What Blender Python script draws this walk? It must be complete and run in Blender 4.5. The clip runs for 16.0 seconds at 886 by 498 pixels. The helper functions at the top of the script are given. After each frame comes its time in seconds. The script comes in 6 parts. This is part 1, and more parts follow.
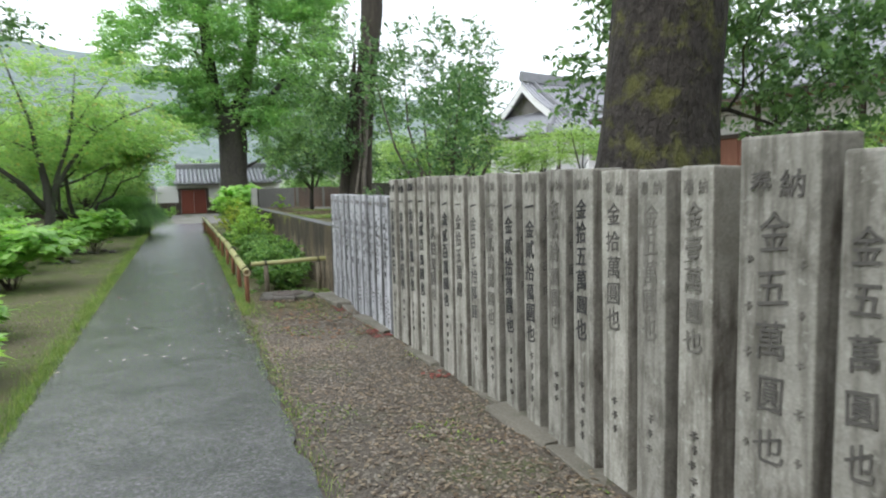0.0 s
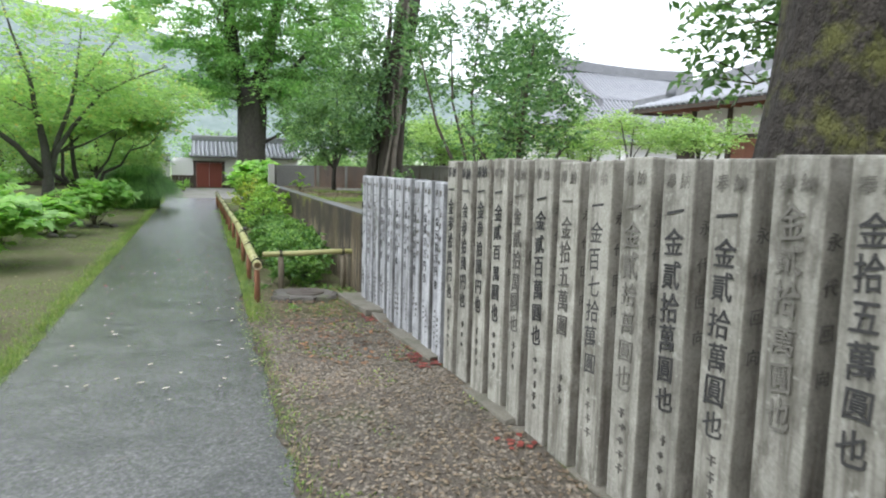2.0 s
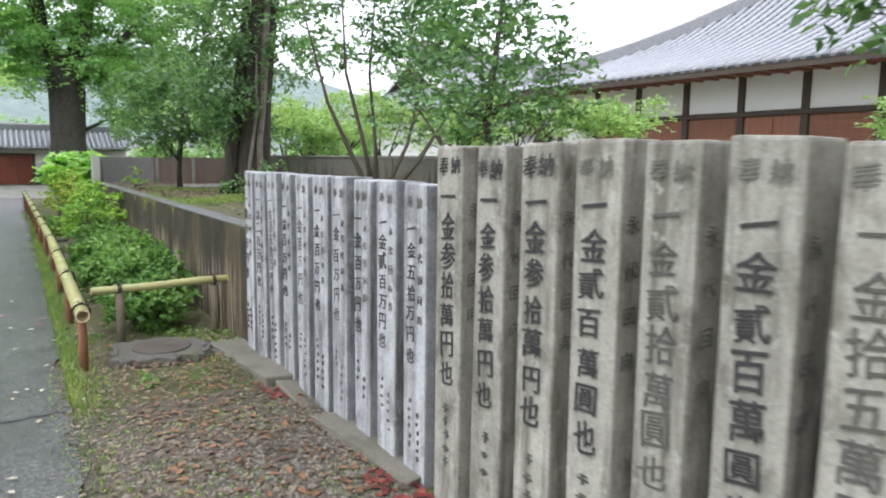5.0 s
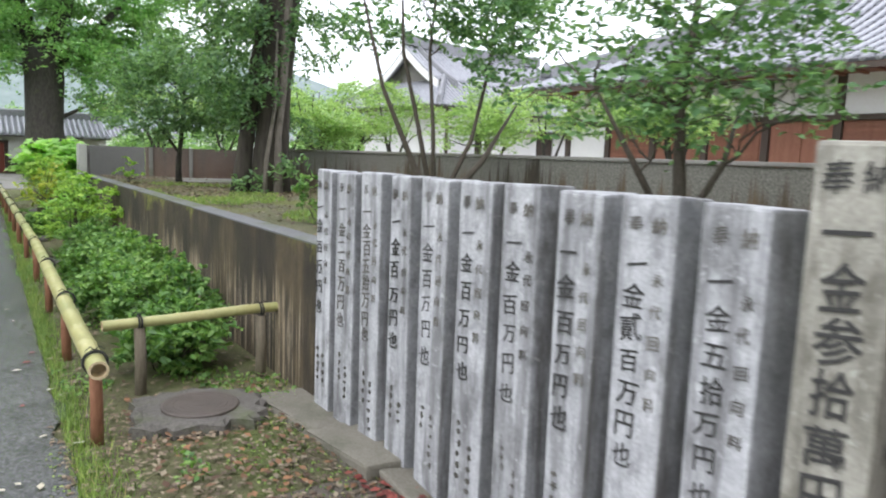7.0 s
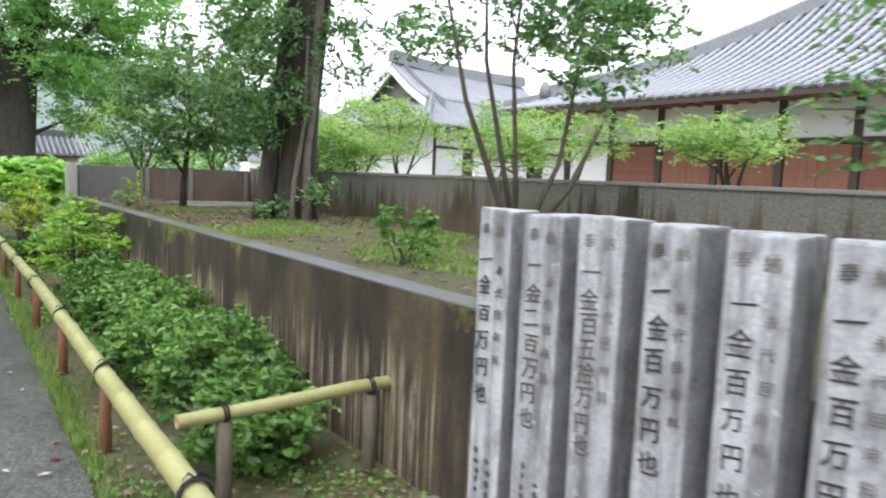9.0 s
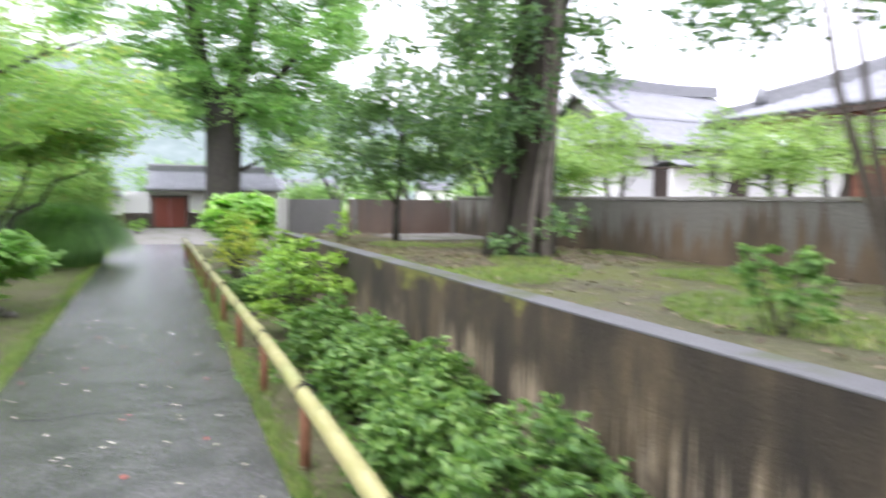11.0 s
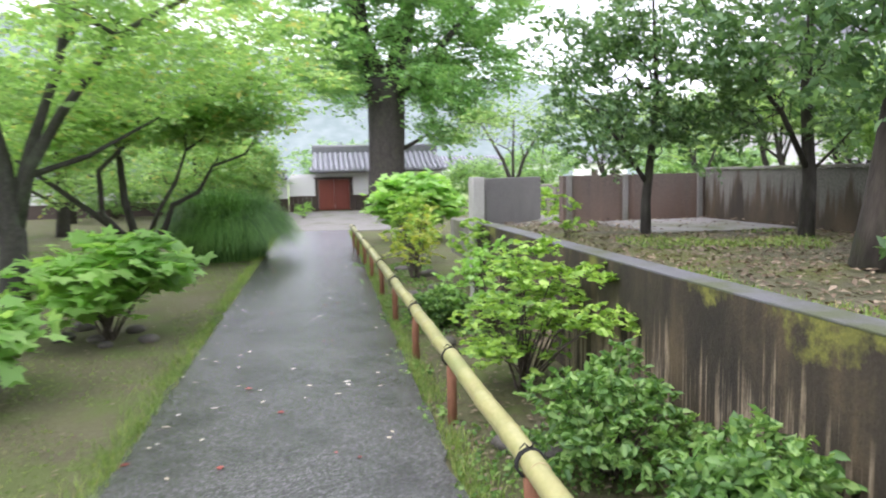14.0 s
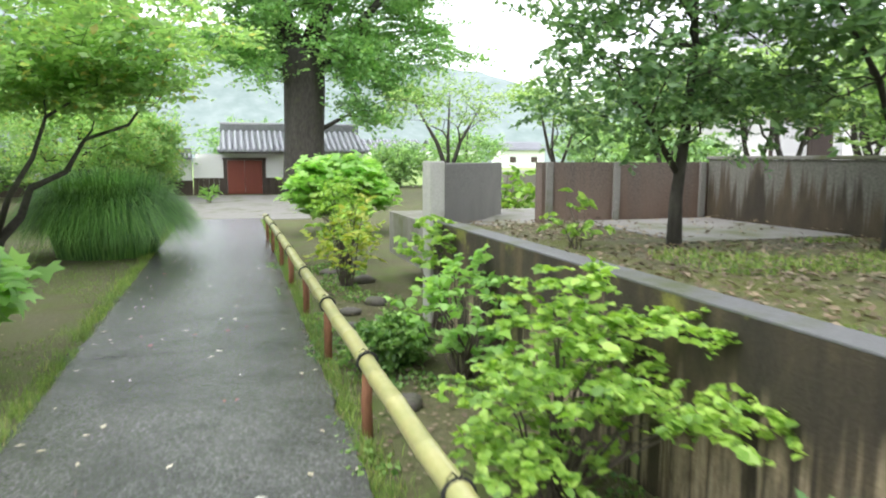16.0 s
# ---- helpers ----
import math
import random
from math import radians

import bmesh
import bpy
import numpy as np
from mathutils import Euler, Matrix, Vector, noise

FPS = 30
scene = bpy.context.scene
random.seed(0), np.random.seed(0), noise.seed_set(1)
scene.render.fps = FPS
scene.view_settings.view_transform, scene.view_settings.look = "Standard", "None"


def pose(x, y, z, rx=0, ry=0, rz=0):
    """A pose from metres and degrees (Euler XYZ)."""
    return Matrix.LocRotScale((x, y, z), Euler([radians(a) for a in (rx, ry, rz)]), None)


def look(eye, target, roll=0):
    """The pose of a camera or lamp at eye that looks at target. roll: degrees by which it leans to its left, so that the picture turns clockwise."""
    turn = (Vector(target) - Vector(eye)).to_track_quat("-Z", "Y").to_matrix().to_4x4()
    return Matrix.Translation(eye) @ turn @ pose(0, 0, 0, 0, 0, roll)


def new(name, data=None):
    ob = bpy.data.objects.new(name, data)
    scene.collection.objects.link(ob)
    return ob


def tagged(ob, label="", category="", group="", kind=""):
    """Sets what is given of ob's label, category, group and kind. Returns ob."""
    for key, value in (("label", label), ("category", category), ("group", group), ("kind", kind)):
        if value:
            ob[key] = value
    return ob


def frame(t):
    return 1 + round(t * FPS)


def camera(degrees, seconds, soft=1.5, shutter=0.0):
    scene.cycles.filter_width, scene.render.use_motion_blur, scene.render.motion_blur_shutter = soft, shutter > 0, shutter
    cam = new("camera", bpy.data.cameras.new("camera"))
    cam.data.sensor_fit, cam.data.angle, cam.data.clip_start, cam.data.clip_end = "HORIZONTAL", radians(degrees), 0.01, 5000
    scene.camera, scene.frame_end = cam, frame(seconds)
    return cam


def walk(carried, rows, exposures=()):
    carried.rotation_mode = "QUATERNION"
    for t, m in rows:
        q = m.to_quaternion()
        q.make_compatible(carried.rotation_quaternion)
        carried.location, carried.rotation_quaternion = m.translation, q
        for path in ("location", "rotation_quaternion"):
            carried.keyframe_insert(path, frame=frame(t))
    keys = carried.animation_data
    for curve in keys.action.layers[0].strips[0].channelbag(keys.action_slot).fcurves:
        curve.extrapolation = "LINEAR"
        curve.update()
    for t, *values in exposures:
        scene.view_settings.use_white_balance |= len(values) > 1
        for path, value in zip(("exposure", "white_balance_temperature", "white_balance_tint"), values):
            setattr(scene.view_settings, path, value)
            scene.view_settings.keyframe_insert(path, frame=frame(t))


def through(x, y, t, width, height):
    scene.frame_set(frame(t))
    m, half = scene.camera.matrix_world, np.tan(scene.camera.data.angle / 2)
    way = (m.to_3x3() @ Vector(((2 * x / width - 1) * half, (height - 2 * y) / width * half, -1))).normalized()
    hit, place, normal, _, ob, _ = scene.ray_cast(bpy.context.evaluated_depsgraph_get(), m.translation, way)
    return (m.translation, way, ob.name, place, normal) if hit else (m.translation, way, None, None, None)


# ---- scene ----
cam = camera(65.1, 16.0, soft=2.0, shutter=0.6)
METRES, EYE, TILT, LEAN, TURN = 13.76, 1.5, 0.555, 0.203, -20.9
ROWS = [
    (0.0, 0.0, 0.0, 0.0, -0.12, -6.0, 1.14),
    (0.5, -0.008, 0.0288, -0.0015, -1.61, -7.22, 1.26),
    (1.0, -0.0133, 0.0576, -0.0008, 0.87, -7.11, -1.27),
    (1.5, -0.0276, 0.0858, -0.0007, 1.46, -6.98, -0.2),
    (2.0, -0.0312, 0.118, -0.0021, 1.33, -7.21, -1.71),
    (2.5, -0.0368, 0.1443, -0.0036, -2.13, -7.79, -0.8),
    (3.0, -0.047, 0.1711, -0.0021, -9.13, -7.68, 0.25),
    (3.5, -0.0501, 0.2004, -0.0024, -8.19, -7.42, -0.76),
    (6.0, -0.0979, 0.3355, -0.0052, -13.19, -7.86, -1.2),
    (6.5, -0.112, 0.3625, -0.0055, -12.92, -7.49, -1.37),
    (7.0, -0.1235, 0.39, -0.0068, -13.15, -7.88, -2.59),
    (7.5, -0.1306, 0.4145, -0.0067, -13.01, -7.51, -4.42),
    (8.0, -0.1492, 0.4336, -0.0054, -16.24, -6.18, -2.88),
    (10.5, -0.2094, 0.5641, -0.0071, -9.8, -6.83, -2.7),
    (11.0, -0.2202, 0.5946, -0.0073, -1.99, -4.68, -0.78),
    (11.5, -0.2322, 0.6267, -0.0083, 6.66, -3.69, -1.0),
    (12.0, -0.2412, 0.6606, -0.0079, 2.59, -3.41, -1.63),
    (12.5, -0.2505, 0.6946, -0.0065, 6.74, -2.95, -1.38),
    (13.0, -0.2673, 0.7252, -0.0058, 7.78, -3.09, 1.86),
    (13.5, -0.2782, 0.7599, -0.0062, 12.58, -4.86, 0.82),
    (14.0, -0.2941, 0.7912, -0.0078, 10.42, -6.66, 1.18),
    (14.5, -0.3032, 0.8267, -0.0092, 6.92, -7.37, 1.43),
    (15.0, -0.317, 0.8601, -0.0104, 7.98, -8.21, 0.63),
    (15.5, -0.3291, 0.8958, -0.0111, 4.86, -8.75, 0.18),
    (16.0, -0.3407, 0.9305, -0.0102, 3.56, -7.96, -0.28),
]
walk(cam, [(t, pose(0, 0, EYE, TILT, LEAN, TURN) @ pose(METRES * x, METRES * y, METRES * z, 90 + pitch, roll, yaw)) for t, x, y, z, yaw, pitch, roll in ROWS],
     exposures=((0.0, 0.2, 6300, 10), (1.5, 0.43, 6250, 10), (3.5, 0.5, 6250, 12), (7.0, 0.5, 6300, 14), (8.0, 0.47, 6300, 12), (10.5, 0.81, 6300, 16), (11.5, 0.95, 6150, 25), (13.5, 0.84, 6180, 25), (14.5, 0.83, 6280, 20), (16.0, 0.91, 6450, 12)))

# ---- world, sun and light: an overcast, rainy day ----
world = bpy.data.worlds.new("overcast_sky")
scene.world = world
world.use_nodes = True
wn, wl = world.node_tree.nodes, world.node_tree.links
wn.clear()
w_out = wn.new("ShaderNodeOutputWorld")
w_bg = wn.new("ShaderNodeBackground")
w_sky = wn.new("ShaderNodeTexSky")
w_sky.sky_type, w_sky.sun_disc = "NISHITA", False
w_sky.sun_elevation, w_sky.sun_rotation = radians(54), radians(-113)
w_sky.dust_density, w_sky.air_density = 4.0, 1.0
w_hsv = wn.new("ShaderNodeHueSaturation")
w_hsv.inputs["Saturation"].default_value = 0.12
w_mix = wn.new("ShaderNodeMix")
w_mix.data_type = "RGBA"
w_mix.inputs[0].default_value = 0.72
w_mix.inputs[7].default_value = (11.5, 12.0, 12.8, 1)
wl.new(w_sky.outputs[0], w_hsv.inputs["Color"])
wl.new(w_hsv.outputs[0], w_mix.inputs[6])
wl.new(w_mix.outputs[2], w_bg.inputs["Color"])
w_bg.inputs["Strength"].default_value = 0.15
wl.new(w_bg.outputs[0], w_out.inputs[0])
sun_data = bpy.data.lights.new("sun", "SUN")
sun_data.energy, sun_data.angle, sun_data.color = 0.9, radians(40), (1.0, 0.98, 0.95)
sun = new("sun", sun_data)
sun.matrix_world = look((-24, -10, 36), (0, 0, 0))


# ---- materials ----
def node_mat(name):
    m = bpy.data.materials.new(name)
    m.use_nodes = True
    nt = m.node_tree
    return m, nt, nt.nodes, nt.links, nt.nodes["Principled BSDF"]


def ramp(nodes, stops):
    r = nodes.new("ShaderNodeValToRGB")
    e = r.color_ramp.elements
    while len(e) < len(stops):
        e.new(0.5)
    for k, (p, c) in zip(e, stops):
        k.position, k.color = p, (*c, 1)
    return r


def noise_tex(nodes, links, vec, scale, detail=4.0, rough=0.55, stretch=None):
    n = nodes.new("ShaderNodeTexNoise")
    n.inputs["Scale"].default_value, n.inputs["Detail"].default_value, n.inputs["Roughness"].default_value = scale, detail, rough
    if stretch:
        mp = nodes.new("ShaderNodeMapping")
        mp.inputs["Scale"].default_value = stretch
        links.new(vec, mp.inputs["Vector"])
        vec = mp.outputs[0]
    links.new(vec, n.inputs["Vector"])
    return n.outputs["Fac"]


def mix_rgb(nodes, links, fac, a, b, mode="MIX"):
    m = nodes.new("ShaderNodeMix")
    m.data_type, m.blend_type = "RGBA", mode
    for sock, v in ((m.inputs[0], fac), (m.inputs[6], a), (m.inputs[7], b)):
        if isinstance(v, (int, float)):
            sock.default_value = v
        elif isinstance(v, tuple):
            sock.default_value = (*v, 1)
        else:
            links.new(v, sock)
    return m.outputs[2]


def surface(name, coarse, fine, c_scale=1.2, f_scale=30.0, rough=0.85, bump=0.3, bump_scale=None, bump_dist=0.01, spots=None, vary=0.0, stretch=None, metal=0.0, local=False, mix=0.5):
    """Two scales of noise over real-world positions; coarse and fine are lists of colours."""
    m, nt, nodes, links, b = node_mat(name)
    if local:
        vec = nodes.new("ShaderNodeTexCoord").outputs["Object"]
        off = nodes.new("ShaderNodeObjectInfo")
        add = nodes.new("ShaderNodeVectorMath")
        sc = nodes.new("ShaderNodeMath")
        sc.operation, sc.inputs[1].default_value = "MULTIPLY", 37.0
        links.new(off.outputs["Random"], sc.inputs[0])
        links.new(vec, add.inputs[0])
        links.new(sc.outputs[0], add.inputs[1])
        vec = add.outputs[0]
    else:
        vec = nodes.new("ShaderNodeNewGeometry").outputs["Position"]
    f1 = noise_tex(nodes, links, vec, c_scale, 5, 0.6, stretch)
    f2 = noise_tex(nodes, links, vec, f_scale, 3, 0.7, stretch)
    n = len(coarse)
    r1 = ramp(nodes, [(0.3 + 0.4 * i / max(1, n - 1), c) for i, c in enumerate(coarse)])
    n = len(fine)
    r2 = ramp(nodes, [(0.3 + 0.4 * i / max(1, n - 1), c) for i, c in enumerate(fine)])
    links.new(f1, r1.inputs[0])
    links.new(f2, r2.inputs[0])
    col = mix_rgb(nodes, links, mix, r1.outputs[0], r2.outputs[0])
    if spots:
        scale, lo, hi, colour, strength = spots
        f3 = noise_tex(nodes, links, vec, scale, 6, 0.65)
        mr = nodes.new("ShaderNodeMapRange")
        mr.inputs["From Min"].default_value, mr.inputs["From Max"].default_value, mr.inputs["To Max"].default_value = lo, hi, strength
        links.new(f3, mr.inputs["Value"])
        col = mix_rgb(nodes, links, mr.outputs[0], col, colour)
    if vary:
        oi = nodes.new("ShaderNodeObjectInfo")
        hs = nodes.new("ShaderNodeHueSaturation")
        mr = nodes.new("ShaderNodeMapRange")
        mr.inputs["To Min"].default_value, mr.inputs["To Max"].default_value = 1 - vary, 1 + vary
        links.new(oi.outputs["Random"], mr.inputs["Value"])
        links.new(mr.outputs[0], hs.inputs["Value"])
        links.new(col, hs.inputs["Color"])
        col = hs.outputs[0]
    links.new(col, b.inputs["Base Color"])
    b.inputs["Roughness"].default_value, b.inputs["Metallic"].default_value = rough, metal
    if bump:
        fb = noise_tex(nodes, links, vec, bump_scale or f_scale, 4, 0.7, stretch)
        bp = nodes.new("ShaderNodeBump")
        bp.inputs["Strength"].default_value, bp.inputs["Distance"].default_value = bump, bump_dist
        links.new(fb, bp.inputs["Height"])
        links.new(bp.outputs[0], b.inputs["Normal"])
    return m


def leaf_mat(name, dark, mid, light, through=0.35, rough=0.45, odd=None):
    """Leaves: each one a colour of its own between dark and light, some light passing through."""
    m, nt, nodes, links, b = node_mat(name)
    geo = nodes.new("ShaderNodeNewGeometry")
    stops = [(0.0, dark), (0.5, mid), (0.92, light)]
    if odd:
        stops.append((0.97, odd))
    r = ramp(nodes, stops)
    links.new(geo.outputs["Random Per Island"], r.inputs[0])
    f = noise_tex(nodes, links, geo.outputs["Position"], 0.9, 3, 0.6)
    r2 = ramp(nodes, [(0.3, (0.74, 0.8, 0.78)), (0.7, (1.15, 1.1, 1.0))])
    links.new(f, r2.inputs[0])
    col = mix_rgb(nodes, links, 1.0, r.outputs[0], r2.outputs[0], "MULTIPLY")
    links.new(col, b.inputs["Base Color"])
    b.inputs["Roughness"].default_value = rough
    tr = nodes.new("ShaderNodeBsdfTranslucent")
    links.new(mix_rgb(nodes, links, 1.0, col, (1.25, 1.3, 0.7), "MULTIPLY"), tr.inputs["Color"])
    mx = nodes.new("ShaderNodeMixShader")
    mx.inputs[0].default_value = through
    links.new(b.outputs[0], mx.inputs[1])
    links.new(tr.outputs[0], mx.inputs[2])
    links.new(mx.outputs[0], nodes["Material Output"].inputs["Surface"])
    return m


M_ASPHALT = surface("wet_asphalt", [(0.053, 0.052, 0.053), (0.115, 0.112, 0.108)], [(0.008, 0.008, 0.008), (0.067, 0.066, 0.066), (0.27, 0.267, 0.26)], 1.4, 62, 0.22, 0.55, 62, 0.006, spots=(1.7, 0.48, 0.64, (0.035, 0.035, 0.036), 0.6), mix=0.58)
M_EARTH = surface("mossy_earth", [(0.085, 0.068, 0.046), (0.115, 0.125, 0.042), (0.17, 0.15, 0.095)], [(0.055, 0.046, 0.03), (0.18, 0.172, 0.085)], 0.9, 30, 0.95, 0.8, 34, 0.04, spots=(1.6, 0.48, 0.62, (0.1, 0.135, 0.03), 0.8))
M_GRAVEL_BED = surface("gravel_bed", [(0.09, 0.074, 0.055), (0.125, 0.106, 0.08)], [(0.05, 0.04, 0.031), (0.2, 0.175, 0.142)], 1.5, 60, 0.9, 0.9, 80, 0.02, spots=(1.0, 0.53, 0.66, (0.0965, 0.121, 0.0344), 0.7))
M_TERRACE = surface("terrace_soil", [(0.13, 0.115, 0.075), (0.115, 0.128, 0.04), (0.18, 0.162, 0.11)], [(0.055, 0.046, 0.03), (0.19, 0.175, 0.11)], 0.9, 24, 0.95, 1.0, 30, 0.05, spots=(1.0, 0.46, 0.58, (0.14, 0.16, 0.032), 0.8))


def granite(name, low, high, stain, amount, lichen, lo=0.5):
    """Cut stone: speckle, mottling, dark streaks of old rain and pale lichen, different on each block."""
    m, nt, nodes, links, b = node_mat(name)
    info = nodes.new("ShaderNodeObjectInfo")
    mul = nodes.new("ShaderNodeMath")
    mul.operation, mul.inputs[1].default_value = "MULTIPLY", 53.0
    links.new(info.outputs["Random"], mul.inputs[0])
    add = nodes.new("ShaderNodeVectorMath")
    links.new(nodes.new("ShaderNodeTexCoord").outputs["Object"], add.inputs[0])
    links.new(mul.outputs[0], add.inputs[1])
    vec = add.outputs[0]
    r1 = ramp(nodes, [(0.32, low), (0.68, high)])
    links.new(noise_tex(nodes, links, vec, 6, 6, 0.7), r1.inputs[0])
    r2 = ramp(nodes, [(0.3, (0.74, 0.74, 0.73)), (0.5, (1, 1, 1)), (0.72, (1.2, 1.2, 1.19))])
    fine = noise_tex(nodes, links, vec, 70, 4, 0.75)
    links.new(fine, r2.inputs[0])
    col = mix_rgb(nodes, links, 1.0, r1.outputs[0], r2.outputs[0], "MULTIPLY")
    for sc, st, lo, hi, colour, k in ((13, (1, 1, 0.09), lo, lo + 0.18, stain, amount), (9, (1, 1, 0.5), lo + 0.05, lo + 0.2, stain, amount * 0.9), (26, None, 0.6, 0.68, lichen, 0.55)):
        mr = nodes.new("ShaderNodeMapRange")
        mr.inputs["From Min"].default_value, mr.inputs["From Max"].default_value, mr.inputs["To Max"].default_value = lo, hi, k
        links.new(noise_tex(nodes, links, vec, sc, 5, 0.65, st), mr.inputs["Value"])
        col = mix_rgb(nodes, links, mr.outputs[0], col, colour)
    hs = nodes.new("ShaderNodeHueSaturation")
    mr = nodes.new("ShaderNodeMapRange")
    mr.inputs["To Min"].default_value, mr.inputs["To Max"].default_value = 0.84, 1.14
    links.new(info.outputs["Random"], mr.inputs["Value"])
    links.new(mr.outputs[0], hs.inputs["Value"])
    links.new(col, hs.inputs["Color"])
    links.new(hs.outputs[0], b.inputs["Base Color"])
    b.inputs["Roughness"].default_value = 0.85
    bp = nodes.new("ShaderNodeBump")
    bp.inputs["Strength"].default_value, bp.inputs["Distance"].default_value = 0.55, 0.005
    links.new(fine, bp.inputs["Height"])
    links.new(bp.outputs[0], b.inputs["Normal"])
    return m


M_GRANITE = granite("weathered_granite", (0.267, 0.259, 0.219), (0.419, 0.406, 0.353), (0.09, 0.083, 0.062), 0.75, (0.506, 0.512, 0.446), 0.47)
M_GRANITE_NEW = granite("pale_granite", (0.325, 0.332, 0.345), (0.495, 0.503, 0.517), (0.115, 0.115, 0.116), 0.75, (0.581, 0.59, 0.598), 0.46)
M_STONE = surface("kerb_stone", [(0.144, 0.13, 0.0983), (0.207, 0.19, 0.15)], [(0.0864, 0.0832, 0.0635), (0.23, 0.219, 0.185)], 3, 70, 0.9, 0.5, 50, 0.01, spots=(2.6, 0.5, 0.7, (0.0576, 0.0651, 0.0346), 0.6))
M_DARKSTONE = surface("dark_wet_stone", [(0.065, 0.058, 0.05), (0.13, 0.118, 0.1)], [(0.04, 0.036, 0.031), (0.2, 0.185, 0.16)], 5, 60, 0.75, 0.7, 40, 0.015, spots=(5, 0.52, 0.68, (0.08, 0.10, 0.035), 0.6), local=True)
M_CAP = surface("concrete_cap", [(0.172, 0.168, 0.156), (0.241, 0.231, 0.213)], [(0.138, 0.13, 0.115), (0.292, 0.277, 0.254)], 1.6, 70, 0.85, 0.4, 90, 0.006, spots=(1.1, 0.5, 0.64, (0.086, 0.101, 0.0246), 0.8))
M_COPING = surface("mossy_coping", [(0.102, 0.103, 0.108), (0.15, 0.152, 0.155)], [(0.0748, 0.0759, 0.0756), (0.17, 0.172, 0.173)], 1.6, 70, 0.7, 0.4, 90, 0.006, spots=(1.3, 0.5, 0.62, (0.068, 0.0828, 0.0216), 0.8))
M_YARD = surface("raked_yard_gravel", [(0.2, 0.185, 0.15), (0.28, 0.262, 0.22)], [(0.13, 0.12, 0.095), (0.34, 0.32, 0.275)], 0.7, 40, 0.95, 0.6, 60, 0.015, spots=(0.5, 0.5, 0.66, (0.13, 0.14, 0.06), 0.6))
M_PALE = surface("pale_concrete", [(0.38, 0.375, 0.35), (0.5, 0.49, 0.46)], [(0.32, 0.31, 0.29), (0.54, 0.53, 0.5)], 2, 60, 0.85, 0.3, spots=(2.5, 0.55, 0.72, (0.25, 0.25, 0.19), 0.6))
M_INK = surface("carved_ink", [(0.02, 0.02, 0.02), (0.05, 0.05, 0.048)], [(0.015, 0.015, 0.015), (0.07, 0.068, 0.065)], 12, 150, 0.8, 0.2)
M_INK_FADED = surface("faded_ink", [(0.05, 0.048, 0.042), (0.14, 0.13, 0.115)], [(0.05, 0.05, 0.045), (0.15, 0.14, 0.12)], 12, 150, 0.85, 0.2)
M_INK_GHOST = surface("worn_carving", [(0.13, 0.125, 0.105), (0.2, 0.19, 0.165)], [(0.1, 0.095, 0.08), (0.22, 0.21, 0.18)], 12, 150, 0.9, 0.2)
M_BAMBOO = surface("bamboo", [(0.292, 0.312, 0.122), (0.404, 0.368, 0.158), (0.232, 0.296, 0.101)], [(0.267, 0.264, 0.0936), (0.43, 0.4, 0.187)], 2.5, 40, 0.35, 0.1, stretch=(0.86, 0.64, 0.86))
M_BAMBOO_CUT = surface("bamboo_cut", [(0.55, 0.43, 0.25), (0.62, 0.5, 0.3)], [(0.45, 0.35, 0.2), (0.65, 0.55, 0.36)], 10, 90, 0.7, 0.2)
M_RUSTPOST = surface("reddish_stake", [(0.19, 0.075, 0.035), (0.28, 0.12, 0.06)], [(0.12, 0.05, 0.025), (0.3, 0.15, 0.08)], 6, 60, 0.8, 0.4, stretch=(1, 1, 0.25))
M_GREYPOST = surface("weathered_stake", [(0.12, 0.10, 0.07), (0.19, 0.16, 0.11)], [(0.08, 0.065, 0.045), (0.22, 0.19, 0.13)], 6, 60, 0.85, 0.5, stretch=(1, 1, 0.2))
M_ROPE = surface("black_twine", [(0.012, 0.012, 0.012), (0.03, 0.03, 0.028)], [(0.01, 0.01, 0.01), (0.04, 0.04, 0.035)], 30, 200, 0.9, 0.6)
M_IRON = surface("cast_iron", [(0.055, 0.046, 0.04), (0.11, 0.085, 0.068)], [(0.04, 0.034, 0.03), (0.13, 0.105, 0.086)], 6, 90, 0.6, 0.5, 120, 0.004)
M_BARK = surface("dark_bark", [(0.026, 0.0235, 0.019), (0.062, 0.056, 0.046)], [(0.014, 0.0125, 0.01), (0.098, 0.09, 0.075)], 4, 26, 0.95, 1.0, 22, 0.04, stretch=(0.7, 0.68, 0.198), spots=(2.6, 0.55, 0.7, (0.07, 0.0748, 0.0297), 0.4))
M_BARK_MOSS = surface("mossy_bark", [(0.016, 0.0135, 0.011), (0.05, 0.042, 0.034)], [(0.009, 0.0075, 0.006), (0.085, 0.073, 0.062)], 2.2, 16, 0.95, 1.0, 12, 0.12, spots=(4.0, 0.5, 0.62, (0.12, 0.125, 0.03), 0.75), stretch=(1, 1, 0.45), mix=0.55)
M_BARK_GREY = surface("pale_brown_bark", [(0.02, 0.0165, 0.0125), (0.075, 0.062, 0.047)], [(0.012, 0.01, 0.0075), (0.095, 0.08, 0.062)], 2.6, 24, 0.95, 0.9, 22, 0.03, stretch=(0.459, 0.459, 0.101), spots=(2.2, 0.54, 0.7, (0.0413, 0.0505, 0.0184), 0.6))
M_BARK_PALE = surface("pale_flaking_bark", [(0.1, 0.085, 0.068), (0.24, 0.21, 0.175)], [(0.07, 0.058, 0.046), (0.29, 0.255, 0.215)], 3, 18, 0.95, 0.9, 22, 0.03, stretch=(1, 1, 0.3), spots=(3.0, 0.54, 0.68, (0.05, 0.06, 0.025), 0.6))
